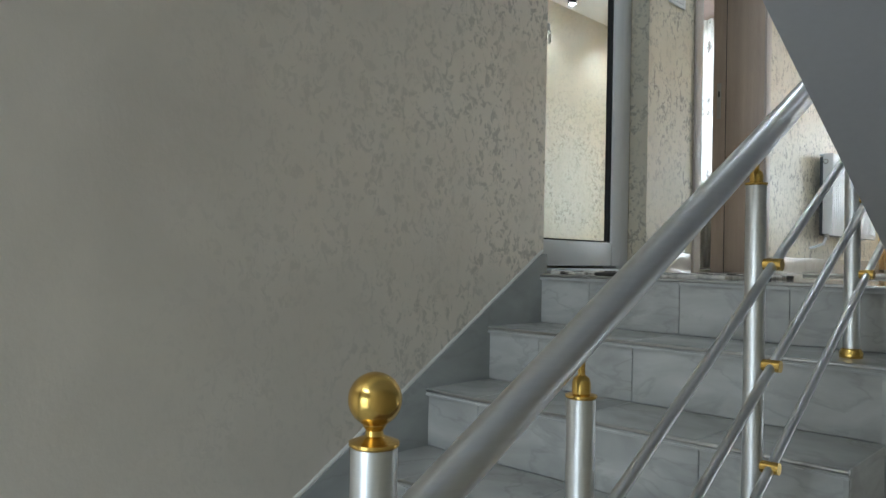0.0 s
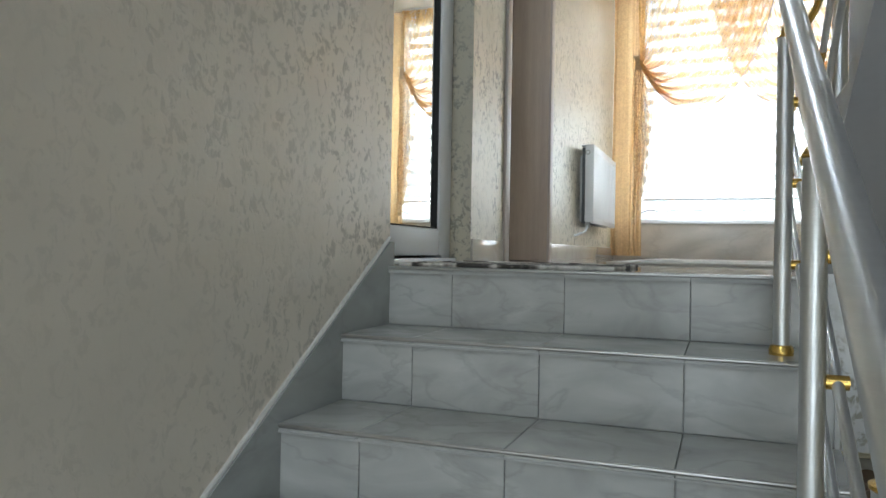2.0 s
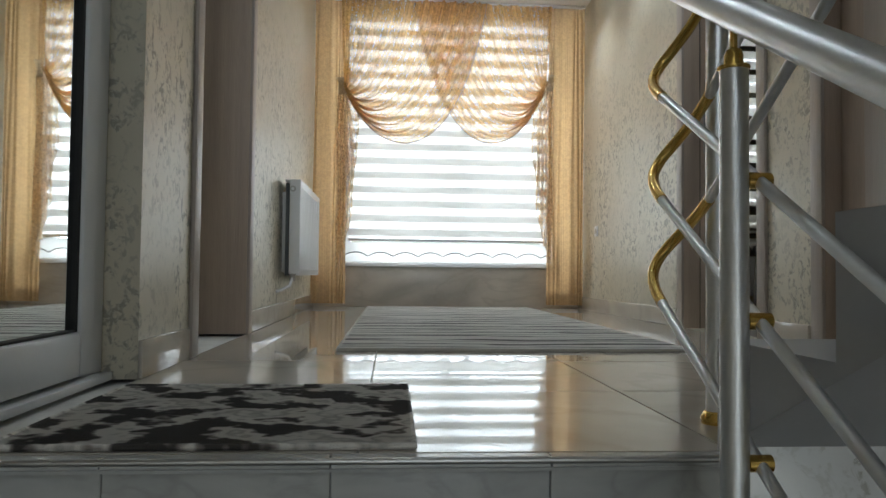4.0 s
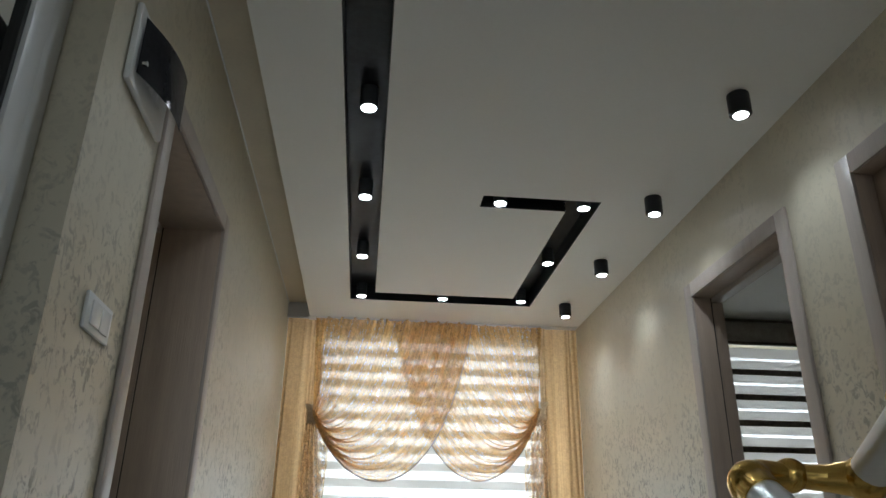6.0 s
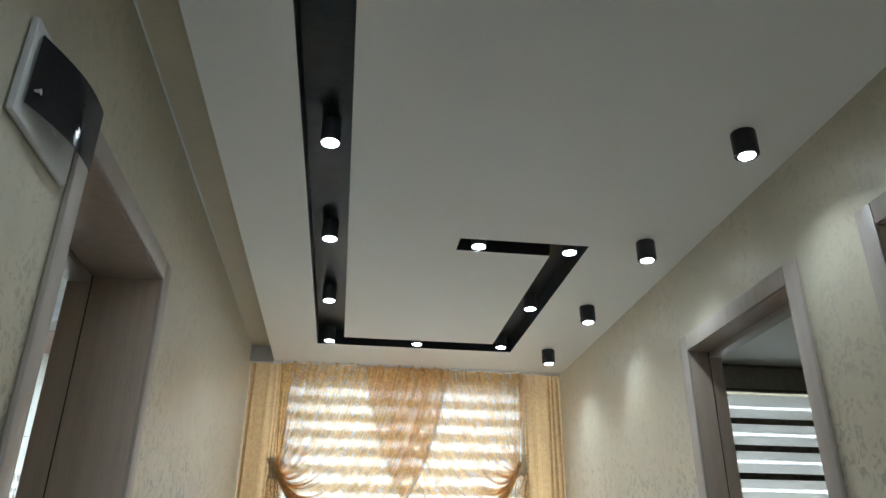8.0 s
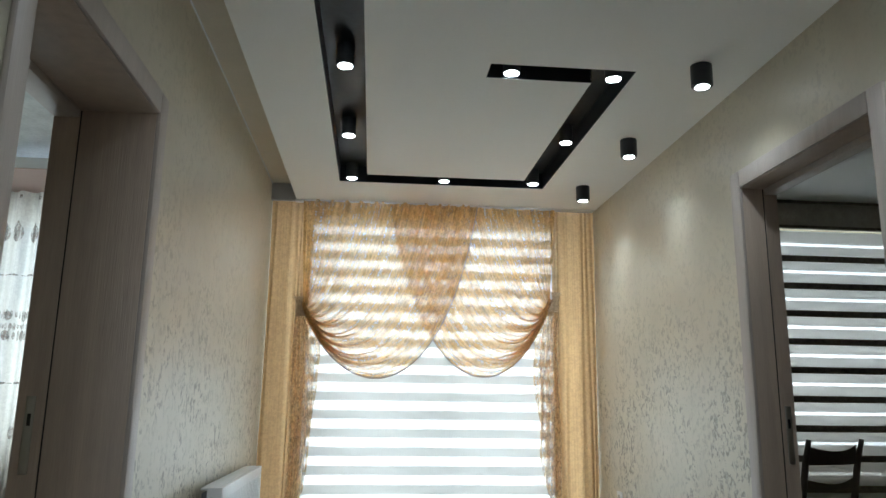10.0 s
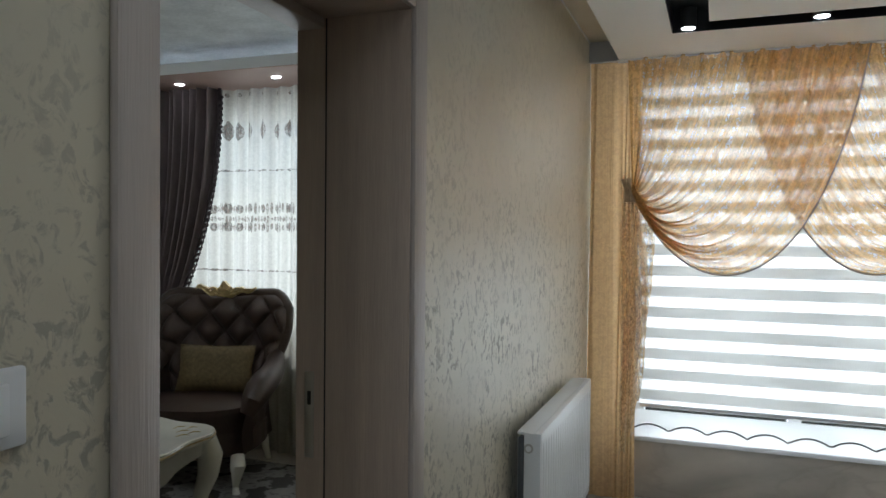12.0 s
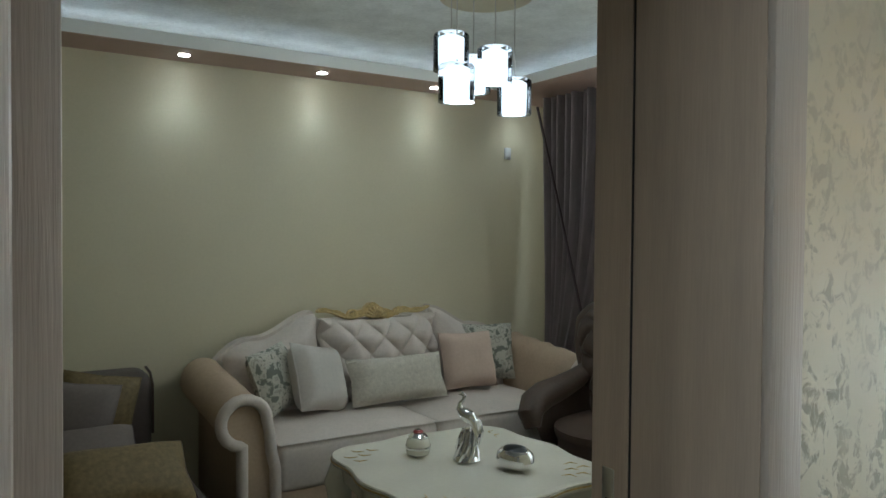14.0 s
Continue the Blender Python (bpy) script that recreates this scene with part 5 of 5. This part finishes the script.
def sofa_like(name, label, at, turn, width, depth, seat_z, back_z, main, sides, with_crest, legs_mat, group="", seats=2, full_tuft=False, arm_up=0.17):
    """Built with the back along +y of its own axes, the front to -y."""
    s = thing(name, label, "sofa" if seats > 1 else "armchair", group, at=at, turn=turn)
    aw = 0.2 if seats > 1 else 0.15
    inner = width - 2 * aw
    y_back = depth / 2
    part("base", box(-width / 2 + 0.06, -depth / 2 + 0.06, 0.1, width / 2 - 0.06, depth / 2 - 0.02, 0.3, 0.02), sides, s)
    for k in range(seats):
        w = inner / seats
        seat_block(w - 0.008, depth - 0.26, 0.28, seat_z - 0.03, main, s, "seat_cushion", -inner / 2 + w * (k + 0.5), -0.13 + 0.05)
    hump = (lambda q: 0.0)
    c0 = 0.44 * inner / 2 if not full_tuft else 0.33
    shell = []
    for i in range(41):
        a = -1 + 2 * i / 40
        x = a * (width / 2 - 0.05)
        m = abs(x)
        if m < c0:
            z = back_z - 0.05 - (0.15 * (m / c0) ** 5 if full_tuft else 0)
        else:
            q = (m - c0) / (width / 2 - 0.05 - c0)
            z = back_z + 0.01 - 0.14 * math.sin(min(1, q / 0.55) * math.pi / 2) ** 2 - 0.2 * max(0, (q - 0.6) / 0.4) ** 2
            if full_tuft:
                z = back_z - 0.2 - 0.25 * q ** 1.5
        shell.append((x, z))
    outline = [(-(width / 2 - 0.05), 0.12)] + shell + [(width / 2 - 0.05, 0.12)]
    part("back_shell", prism(outline, y_back - 0.10, y_back - 0.02, "y", 0.0), sides if full_tuft else main, s)
    # padded back: three fields
    fields = [(-c0, c0, True)] if full_tuft else [(-inner / 2 - 0.05, -c0, False), (-c0, c0, True), (c0, inner / 2 + 0.05, False)]
    for a, b, buttons in fields:
        def top(u, a=a, b=b, buttons=buttons):
            x = a + (b - a) * u
            m = abs(x)
            if full_tuft:
                return -0.02 - 0.13 * abs(2 * u - 1) ** 5
            if buttons:
                return -0.06 + 0.03 * (2 * u - 1) ** 2
            q = max(0.0, (m - c0) / (width / 2 - 0.05 - c0))
            return -0.01 - 0.14 * math.sin(min(1, q / 0.55) * math.pi / 2) ** 2 - 0.2 * max(0, (q - 0.6) / 0.4) ** 2
        f = tufted(a, b, seat_z - 0.05, back_z, top, 2.5 if buttons else 0.0, (4 if seats > 1 else 3), 0.17 if buttons else 0.12)
        if not buttons:
            f0 = f

            def f(u, v, f0=f0):
                x, y, z = f0(u, v)
                e = min(1, 5 * u, 5 * (1 - u), 5 * (1 - v)) ** 0.5
                return (x, -0.13 * e - 0.08 * (1 - v), z)
        bm = moved(sheet(f, 112, 80) if buttons else sheet(f, 40, 24), Matrix.Translation((0, y_back - 0.1, 0)))
        fld = part("back_cushion", bm, main, s, "button-tufted back" if buttons else "smooth padded back")
        if buttons:
            cols = 4 if seats > 1 else 3
            for r in range(1, 5):
                for q in range(0, 2 * cols + 1):
                    u, v = q / (2 * cols), r / 5
                    if (q + r) % 2 == 0 and 0.05 < u < 0.95:
                        x, y, z = f(u, v)
                        part("button", lathe([(0.001, 0), (0.012, 0.003), (0.001, 0.009)], 8, (0, 0, 0)), main if seats > 1 else SILVER, fld).matrix_world = s.matrix_world @ Matrix.Translation((x, y + y_back - 0.1, z)) @ pose(0, 0, 0, 90)
    if with_crest:
        crest(2 * c0 * (0.98 if seats > 1 else 0.5), back_z - (0.035 if seats > 1 else 0.055), s, y_back - 0.11)
    for side in (-1, 1):
        sub = scroll_arm(0.0, depth - 0.16, side * (width / 2 - aw / 2), seat_z + arm_up, aw, sides, main, s, side)
        sub.matrix_world = s.matrix_world @ pose(0, -depth / 2 + 0.06, 0, 0, 0, 90)
        for p in sub.children:
            p.matrix_basis = Matrix.Identity(4)
    for x in (-width / 2 + 0.1, width / 2 - 0.1):
        for y in (-depth / 2 + 0.1, depth / 2 - 0.1):
            part("leg", tube([(x, y, 0.14), (x, y - 0.02, 0.09), (x, y - 0.005, 0.04), (x, y - 0.015, 0.0)], [0.04, 0.032, 0.02, 0.024], 12), legs_mat, s)
    return s


sofa = sofa_like("sofa", "cream velvet sofa with tan rolled arms and gilt carved crest", (-4.86, 5.7, 0), 90, 2.22, 0.95, 0.55, 1.065, VELVET, VELVET_TAN, True, LACQUER, arm_up=0.215)


def wing_armchair(at, turn):
    """A deep armchair: waisted, buttoned back that flares into rounded wings, swept arms with rolled ends, bowed seat."""
    c = thing("armchair", "brown velvet armchair with flared button-tufted back and gilt crest", "armchair", at=at, turn=turn)
    outline = [(0.34 * math.cos(a) * (1 + 0.08 * abs(math.sin(2 * a))), 0.02 + 0.36 * math.sin(a) * (1 + 0.08 * abs(math.sin(2 * a)))) for a in [i * math.pi / 20 for i in range(40)]]
    part("seat_rail", prism(outline, 0.2, 0.34, "z", 0.012), VELVET_BROWN, c)

    def seat_f(u, v):
        a = 2 * math.pi * u
        k = math.sin(math.pi * v * 0.5) ** 0.35 if v < 1 else 1
        q = 1 + 0.08 * abs(math.sin(2 * a))
        rad = min(1.0, 1.35 * math.cos(math.pi / 2 * v) ** 0.45) if v > 0.25 else 0.93 + 0.28 * v
        return (0.355 * rad * q * math.cos(a), -0.0 + 0.385 * rad * q * math.sin(a), 0.34 + 0.16 * k)
    part("seat_cushion", sheet(seat_f, 48, 14, close_u=True), VELVET_BROWN, c)
    COLS, ROWS_ = 4, 3

    def back_f(u, v):
        a = 2 * u - 1
        half = 0.29 + 0.15 * (0.5 - 0.5 * math.cos(math.pi * min(1, v * 1.15)))
        tip = 1 - max(0.0, (abs(a) - 0.72) / 0.28) ** 2.2
        bul = (abs(math.sin(math.pi * (u * COLS + v * ROWS_))) * abs(math.sin(math.pi * (u * COLS - v * ROWS_)))) ** 0.55
        soft = min(1, 7 * (1 - abs(a)), 7 * (1 - v)) ** 0.5
        z = 0.42 + (0.70 - 0.03 * (1 - abs(a)) ** 2) * v * (0.86 + 0.14 * tip)
        return (half * a, 0.3 + 0.1 * v - 0.14 * abs(a) ** 2.5 - 0.075 * bul * soft - 0.05 * soft, z)
    bm = sheet(back_f, 64, 48)

    def shell_f(u, v):
        x, y, z = back_f(u, v)
        a = 2 * u - 1
        return (x, 0.34 + 0.1 * v - 0.14 * abs(a) ** 2.5 - (0.02 if abs(a) < 0.99 and v < 0.99 else 0.06), z)
    back = part("backrest", bm, VELVET_BROWN, c, "button-tufted velvet back")
    part("back_shell", sheet(shell_f, 40, 16), VELVET_BROWN, c)
    rim = [back_f(0.0, 0.35 + 0.65 * i / 20) for i in range(20)] + [back_f(i / 40, 1.0) for i in range(41)] + [back_f(1.0, 1 - 0.65 * i / 20) for i in range(1, 21)]
    part("rolled_edge", tube([Vector(p) + Vector((0, 0.012, 0)) for p in rim], 0.034, 10), VELVET_BROWN, back)
    for i in range(1, 2 * COLS):
        for j in range(1, 2 * ROWS_):
            if (i + j) % 2 == 0 and j > 2:
                u, v = i / (2 * COLS), j / (2 * ROWS_)
                x, y, z = back_f(u, v)
                part("button", lathe([(0.001, 0), (0.011, 0.003), (0.001, 0.008)], 8), SILVER, back, "small bright button").matrix_world = c.matrix_world @ Matrix.Translation((x, y, z)) @ pose(0, 0, 0, 90)
    for side in (-1, 1):
        path = [(side * 0.36, 0.26, 0.74), (side * 0.395, 0.12, 0.68), (side * 0.415, -0.04, 0.645), (side * 0.42, -0.18, 0.63), (side * 0.415, -0.29, 0.6), (side * 0.40, -0.345, 0.55), (side * 0.375, -0.355, 0.48)]
        arm = part("arm", tube(path, [0.05, 0.064, 0.074, 0.08, 0.08, 0.07, 0.045], 18), VELVET_BROWN, c)

        def cheek(u, v, side=side):
            k = u * 5
            i = min(4, int(k))
            p = Vector(path[i]).lerp(Vector(path[i + 1]), k - i)
            low = Vector((side * 0.335, 0.26 - 0.56 * u, 0.22))
            w = p.lerp(low, v)
            return (w.x - side * 0.035 * math.sin(math.pi * v), w.y, w.z)
        bm = sheet(cheek, 16, 10)
        bmesh.ops.solidify(bm, geom=bm.faces[:], thickness=0.07)
        part("cheek", bm, VELVET_BROWN, arm)
        part("leg", tube([(side * 0.3, -0.31, 0.22), (side * 0.315, -0.345, 0.17), (side * 0.305, -0.34, 0.1), (side * 0.295, -0.325, 0.045), (side * 0.305, -0.345, 0.0)], [0.04, 0.045, 0.028, 0.018, 0.026], 14), LACQUER, c, "ivory cabriole leg")
        part("leg", tube([(side * 0.26, 0.3, 0.22), (side * 0.27, 0.33, 0.1), (side * 0.28, 0.37, 0.0)], [0.032, 0.026, 0.02], 12), LACQUER, c, "ivory rear leg")
    crest(0.4, 1.115, c, 0.33)
    return c


wing_armchair((-3.93, 6.6, 0), 17)


def chaise():
    """A low sofa along the wall: rounded seat, separate back, an arm at one end only."""
    s = thing("chaise_sofa", "taupe-brown velvet sofa with an open end and scattered cushions", "sofa", at=(-4.7, 3.55, 0))
    part("base", box(-0.62, -0.8, 0.08, 0.56, 0.78, 0.32, 0.04, segments=3), VELVET_TAUPE, s)
    for y0, y1 in ((-0.6, 0.12), (0.128, 0.82)):
        seat_block(1.0, y1 - y0, 0.28, 0.44, VELVET_TAUPE, s, "seat_cushion", 0.1, (y0 + y1) / 2)
    for y0, y1 in ((-0.6, 0.09), (0.1, 0.79)):
        bm = box(-0.62, y0, 0.3, -0.36, y1, 0.82, 0.07, segments=4)
        part("back_cushion", bm, VELVET_TAUPE, s)
    part("back_piping", tube([(-0.372, 0.786, 0.5), (-0.376, 0.786, 0.76), (-0.43, 0.784, 0.806), (-0.55, 0.784, 0.816)], 0.007, 8), VELVET_BROWN, s, "dark piping on the back's edge")
    part("arm", box(-0.62, -0.82, 0.1, 0.56, -0.62, 0.68, 0.07, segments=4), VELVET_TAUPE, s)
    for x in (-0.54, 0.48):
        for y in (-0.72, 0.7):
            part("leg", tube([(x, y, 0.09), (x, y, 0.0)], [0.03, 0.022], 12), BLACK, s)


chaise()


def pillow(label, m, w, h, d, material, edge=None):
    p = thing("cushion", label, "cushion", "loose cushions")
    p.matrix_world = m
    b = part("cover", cushion(w, h, d), material, p)
    part("piping", tube([(x * w / 2 * 0.985, 0, h / 2 + z * h / 2 * 0.985) for x, z in [(-1, -1), (0, -0.93), (1, -1), (0.93, 0), (1, 1), (0, 0.93), (-1, 1), (-0.93, 0), (-1, -1)]], 0.006, 6), edge or material, p)
    return p


def on_sofa(y, lean, turn, z=0.57, x=-5.02, roll=0):
    return pose(x, y, z, 0, 0, 90 + turn) @ pose(0, 0, 0, -lean, roll, 0)


pillow("cushion with a grey-green leaf print on cream", on_sofa(4.99, 18, 38, x=-4.9, roll=-6), 0.34, 0.36, 0.15, PILLOW_LEAF)
pillow("plain cream square scatter cushion", on_sofa(5.17, 24, 26, x=-4.78, roll=12), 0.37, 0.38, 0.2, PILLOW_PLAIN)
pillow("long quilted beige cushion", on_sofa(5.66, 24, 0, x=-4.78), 0.64, 0.27, 0.19, PILLOW_QUILT)
pillow("plain peach square scatter cushion", on_sofa(6.22, 20, -8, x=-4.88), 0.37, 0.36, 0.2, PILLOW_ROSE)
pillow("cushion with a grey-green leaf print on cream", on_sofa(6.46, 15, -18, x=-5.03), 0.38, 0.38, 0.17, PILLOW_LEAF)
pillow("mustard lumbar cushion on the brown armchair", pose(-3.93, 6.6, 0.5, 0, 0, 17) @ pose(0, 0.1, 0, -16), 0.5, 0.3, 0.13, PILLOW_GOLD)
pillow("brown cushion with a mustard edge propped on the low sofa", pose(-4.86, 3.88, 0.45, 0, 0, 74) @ pose(0, 0, 0, -18, 8), 0.42, 0.4, 0.15, PILLOW_TAUPE)
pillow("mustard cushion behind the brown one", pose(-4.99, 4.02, 0.45, 0, 0, 80) @ pose(0, 0, 0, -14, 10), 0.36, 0.4, 0.13, PILLOW_GOLD)
pillow("mustard patterned cushion with dark piping on the low sofa", pose(-4.06, 4.06, 0.475, 0, 0, 96) @ pose(0, 0, 0, -52, 3), 0.54, 0.3, 0.15, PILLOW_GOLD, FRINGE)
pillow("dark brown piped cushion lying on the low sofa", pose(-4.5, 3.98, 0.495, 0, 0, 92) @ pose(0, 0, 0, -64), 0.44, 0.3, 0.13, PILLOW_TAUPE, FRINGE)

# coffee table
table = thing("coffee_table", "ivory lacquered coffee table with gilt carving and cabriole legs", "table", at=(-3.64, 5.33, 0))
TH, TW = 0.575, 0.48


def table_edge(a, s=1.0):
    """A square with shaped, bowed sides and soft corners."""
    c, q = math.cos(a), math.sin(a)
    r = (abs(c) ** 5 + abs(q) ** 5) ** (-1 / 5)
    r *= 1 - 0.035 * math.cos(8 * a + math.pi) * (1 if abs(math.sin(2 * a)) < 0.97 else 0.4)
    return (TW * s * r * c, TW * s * r * q)


N = 120
bm = bmesh.new()
rings = []
for s, z in ((0.96, TH - 0.04), (0.985, TH - 0.036), (1.0, TH - 0.024), (0.985, TH - 0.012), (1.0, TH - 0.006), (0.99, TH), (0.93, TH - 0.001), (0.9, TH - 0.004), (0.01, TH - 0.004)):
    rings.append([bm.verts.new((*table_edge(2 * math.pi * i / N, s), z)) for i in range(N)])
for a, b in zip(rings, rings[1:]):
    for i in range(N):
        bm.faces.new((a[i], a[(i + 1) % N], b[(i + 1) % N], b[i]))
part("tabletop", bm, LACQUER, table)
apron = sheet(lambda u, v: (*table_edge(2 * math.pi * u, 0.93 - 0.02 * v), TH - 0.04 - (0.09 + 0.03 * math.cos(8 * math.pi * u)) * v), 120, 5, close_u=True)
bmesh.ops.solidify(apron, geom=apron.faces[:], thickness=0.018)
part("apron", apron, LACQUER, table)
for i in range(4):
    a = math.pi / 4 + i * math.pi / 2
    c, q = math.cos(a), math.sin(a)
    leg = part("leg", tube([(c * r, q * r, z) for r, z in ((0.55, TH - 0.05), (0.575, TH - 0.13), (0.565, TH - 0.22), (0.52, 0.22), (0.5, 0.1), (0.52, 0.04), (0.545, 0.012), (0.54, 0.0))], [0.055, 0.062, 0.05, 0.032, 0.024, 0.026, 0.034, 0.03], 14), LACQUER, table)
    for k in range(6):
        b = k * math.pi / 3
        part("carved_petal", lathe([(0.001, -0.004), (0.011, 0.0), (0.001, 0.012)], 8), GILT, leg).matrix_world = Matrix.Translation(table.location) @ Matrix.Translation((c * 0.632, q * 0.632, TH - 0.13)) @ Euler((0, math.pi / 2, a)).to_matrix().to_4x4() @ Matrix.Translation((0.02 * math.cos(b), 0.02 * math.sin(b), 0))
    for k in range(5):
        b = a + (k - 2) * 0.09
        rr = 0.42 + 0.05 * (k % 2)
        part("gilt_flower", tube([(math.cos(b) * rr, math.sin(b) * rr, TH - 0.003), (math.cos(b + 0.05) * (rr + 0.03), math.sin(b + 0.05) * (rr + 0.03), TH - 0.002), (math.cos(b + 0.02) * (rr + 0.06), math.sin(b + 0.02) * (rr + 0.06), TH - 0.003)], [0.001, 0.003, 0.0008], 6), GILT, table)
part("gilt_edge", tube([(*table_edge(2 * math.pi * i / N, 1.0), TH - 0.018) for i in range(N + 1)], 0.004, 6), GILT, table, "thin gilt edge line")

# what stands on it
bird = thing("peacock_figurine", "polished silver bird figurine with a long neck and swept tail", "figurine", at=(-3.65, 5.345, TH - 0.003), turn=30)
bm = lathe([(0.05, 0), (0.058, 0.008), (0.052, 0.02), (0.038, 0.03), (0.034, 0.06), (0.03, 0.1), (0.026, 0.13), (0.014, 0.14)], 20)
for i in range(7):
    a = i * 0.9
    tube([(0.05 * math.cos(a), 0.05 * math.sin(a), 0.006), (0.042 * math.cos(a + 0.5), 0.042 * math.sin(a + 0.5), 0.05), (0.034 * math.cos(a + 1.0), 0.034 * math.sin(a + 1.0), 0.095), (0.018 * math.cos(a + 1.4), 0.018 * math.sin(a + 1.4), 0.14)], [0.012, 0.011, 0.009, 0.004], 8, bm)
tube([(0.05, 0, 0.125), (0.036, 0, 0.165), (0.012, 0, 0.192), (-0.016, 0, 0.205), (-0.034, 0, 0.222), (-0.033, 0, 0.245), (-0.018, 0, 0.262), (-0.012, 0, 0.278), (-0.024, 0, 0.288), (-0.042, 0, 0.282)], [0.006, 0.02, 0.03, 0.026, 0.017, 0.01, 0.008, 0.009, 0.01, 0.002], 14, bm)
for i in range(5):
    y = 0.011 * (i - 2)
    tube([(0.012, y * 0.6, 0.2), (0.044, y, 0.172), (0.058, y * 1.3, 0.125), (0.056 - 0.004 * abs(i - 2), y * 1.5, 0.075)], [0.008, 0.012, 0.01, 0.003], 8, bm)
part("figure", bm, SILVER, bird)
jar = thing("sugar_jar", "small round silver and white lidded jar", "jar", at=(-3.825, 5.205, TH - 0.003))
body_ = part("jar_body", lathe([(0.03, 0), (0.05, 0.012), (0.056, 0.04), (0.05, 0.07), (0.04, 0.08)], 24), LACQUER, jar)
part("band", lathe([(0.0565, 0.034), (0.0575, 0.04), (0.0565, 0.046)], 24), SILVER, body_)
part("lid", lathe([(0.042, 0.078), (0.044, 0.086), (0.03, 0.1), (0.012, 0.106), (0.014, 0.116), (0.001, 0.122)], 24), SILVER, jar)
part("lid_ornament", lathe([(0.02, 0.1), (0.024, 0.106), (0.016, 0.114), (0.001, 0.116)], 16), mat("red_enamel", (0.25, 0.03, 0.03), 0.3), jar, "small red enamel ornament")
bowl = thing("candy_bowl", "egg-shaped chrome bowl with a dark glossy top", "bowl", at=(-3.455, 5.455, TH - 0.003), turn=20)
part("bowl_body", moved(lathe([(0.03, 0), (0.06, 0.012), (0.075, 0.04), (0.07, 0.07), (0.055, 0.085), (0.05, 0.08)], 28), Matrix.Diagonal((1.15, 0.9, 1, 1))), CHROME, bowl)
part("filling", moved(lathe([(0.052, 0.078), (0.04, 0.094), (0.02, 0.1), (0.001, 0.102)], 24), Matrix.Diagonal((1.15, 0.9, 1, 1))), BLACK, bowl)

# chandelier over the table
ch = thing("chandelier", "chrome ceiling pendant with five lit white glass cylinders", "chandelier", at=(-3.6, 5.39, 2.66))
part("plate", lathe([(0.03, 0), (0.2, -0.002), (0.205, -0.07), (0.195, -0.118), (0.05, -0.12), (0.001, -0.121)], 48), CHROME, ch)
for i, (x, y, z) in enumerate(((-0.02, -0.16, 2.297), (0.03, -0.165, 2.16), (0.02, 0.035, 2.258), (0.0, 0.155, 2.142), (-0.09, 0.0, 2.235))):
    dz = z - 2.66
    part("cord", tube([(x, y, -0.11), (x, y, dz + 0.07)], 0.0025, 6), STEEL, ch)
    part("cap", lathe([(0.008, 0.05), (0.012, 0.085), (0.004, 0.1)], 12, (x, y, dz)), CHROME, ch)
    g = part("glass_shade", lathe([(0.074, -0.075), (0.075, -0.07), (0.075, 0.07), (0.067, 0.078)], 28, (x, y, dz)), LAMP_GLASS, ch, "outer clear smoked glass cylinder")
    part("inner_shade", lathe([(0.03, -0.078), (0.053, -0.074), (0.054, 0.06), (0.03, 0.072), (0.008, 0.075)], 24, (x, y, dz)), LAMP_WHITE, g, "lit white glass cylinder")
wall_switch("thermostat", "small white socket plate high on the wall", SX, 6.88, 2.14, 0.06, 0.085, 1)
chandelier_light = lamp("chandelier_light", "POINT", pose(-3.6, 5.39, 2.0), 9, (0.95, 0.97, 1.0))
chandelier_light.data.shadow_soft_size = 0.14
# room below, behind the beam
low_cur = thing("lower_curtain", "white sheer patterned curtain in the lower room", "curtain")
part("cloth", sheet(lambda u, v: (0.52 + 0.018 * math.sin(u * 60), 3.2 + 1.4 * u, -0.33 - 1.08 * v), 80, 4), WHITE_TULLE, low_cur)
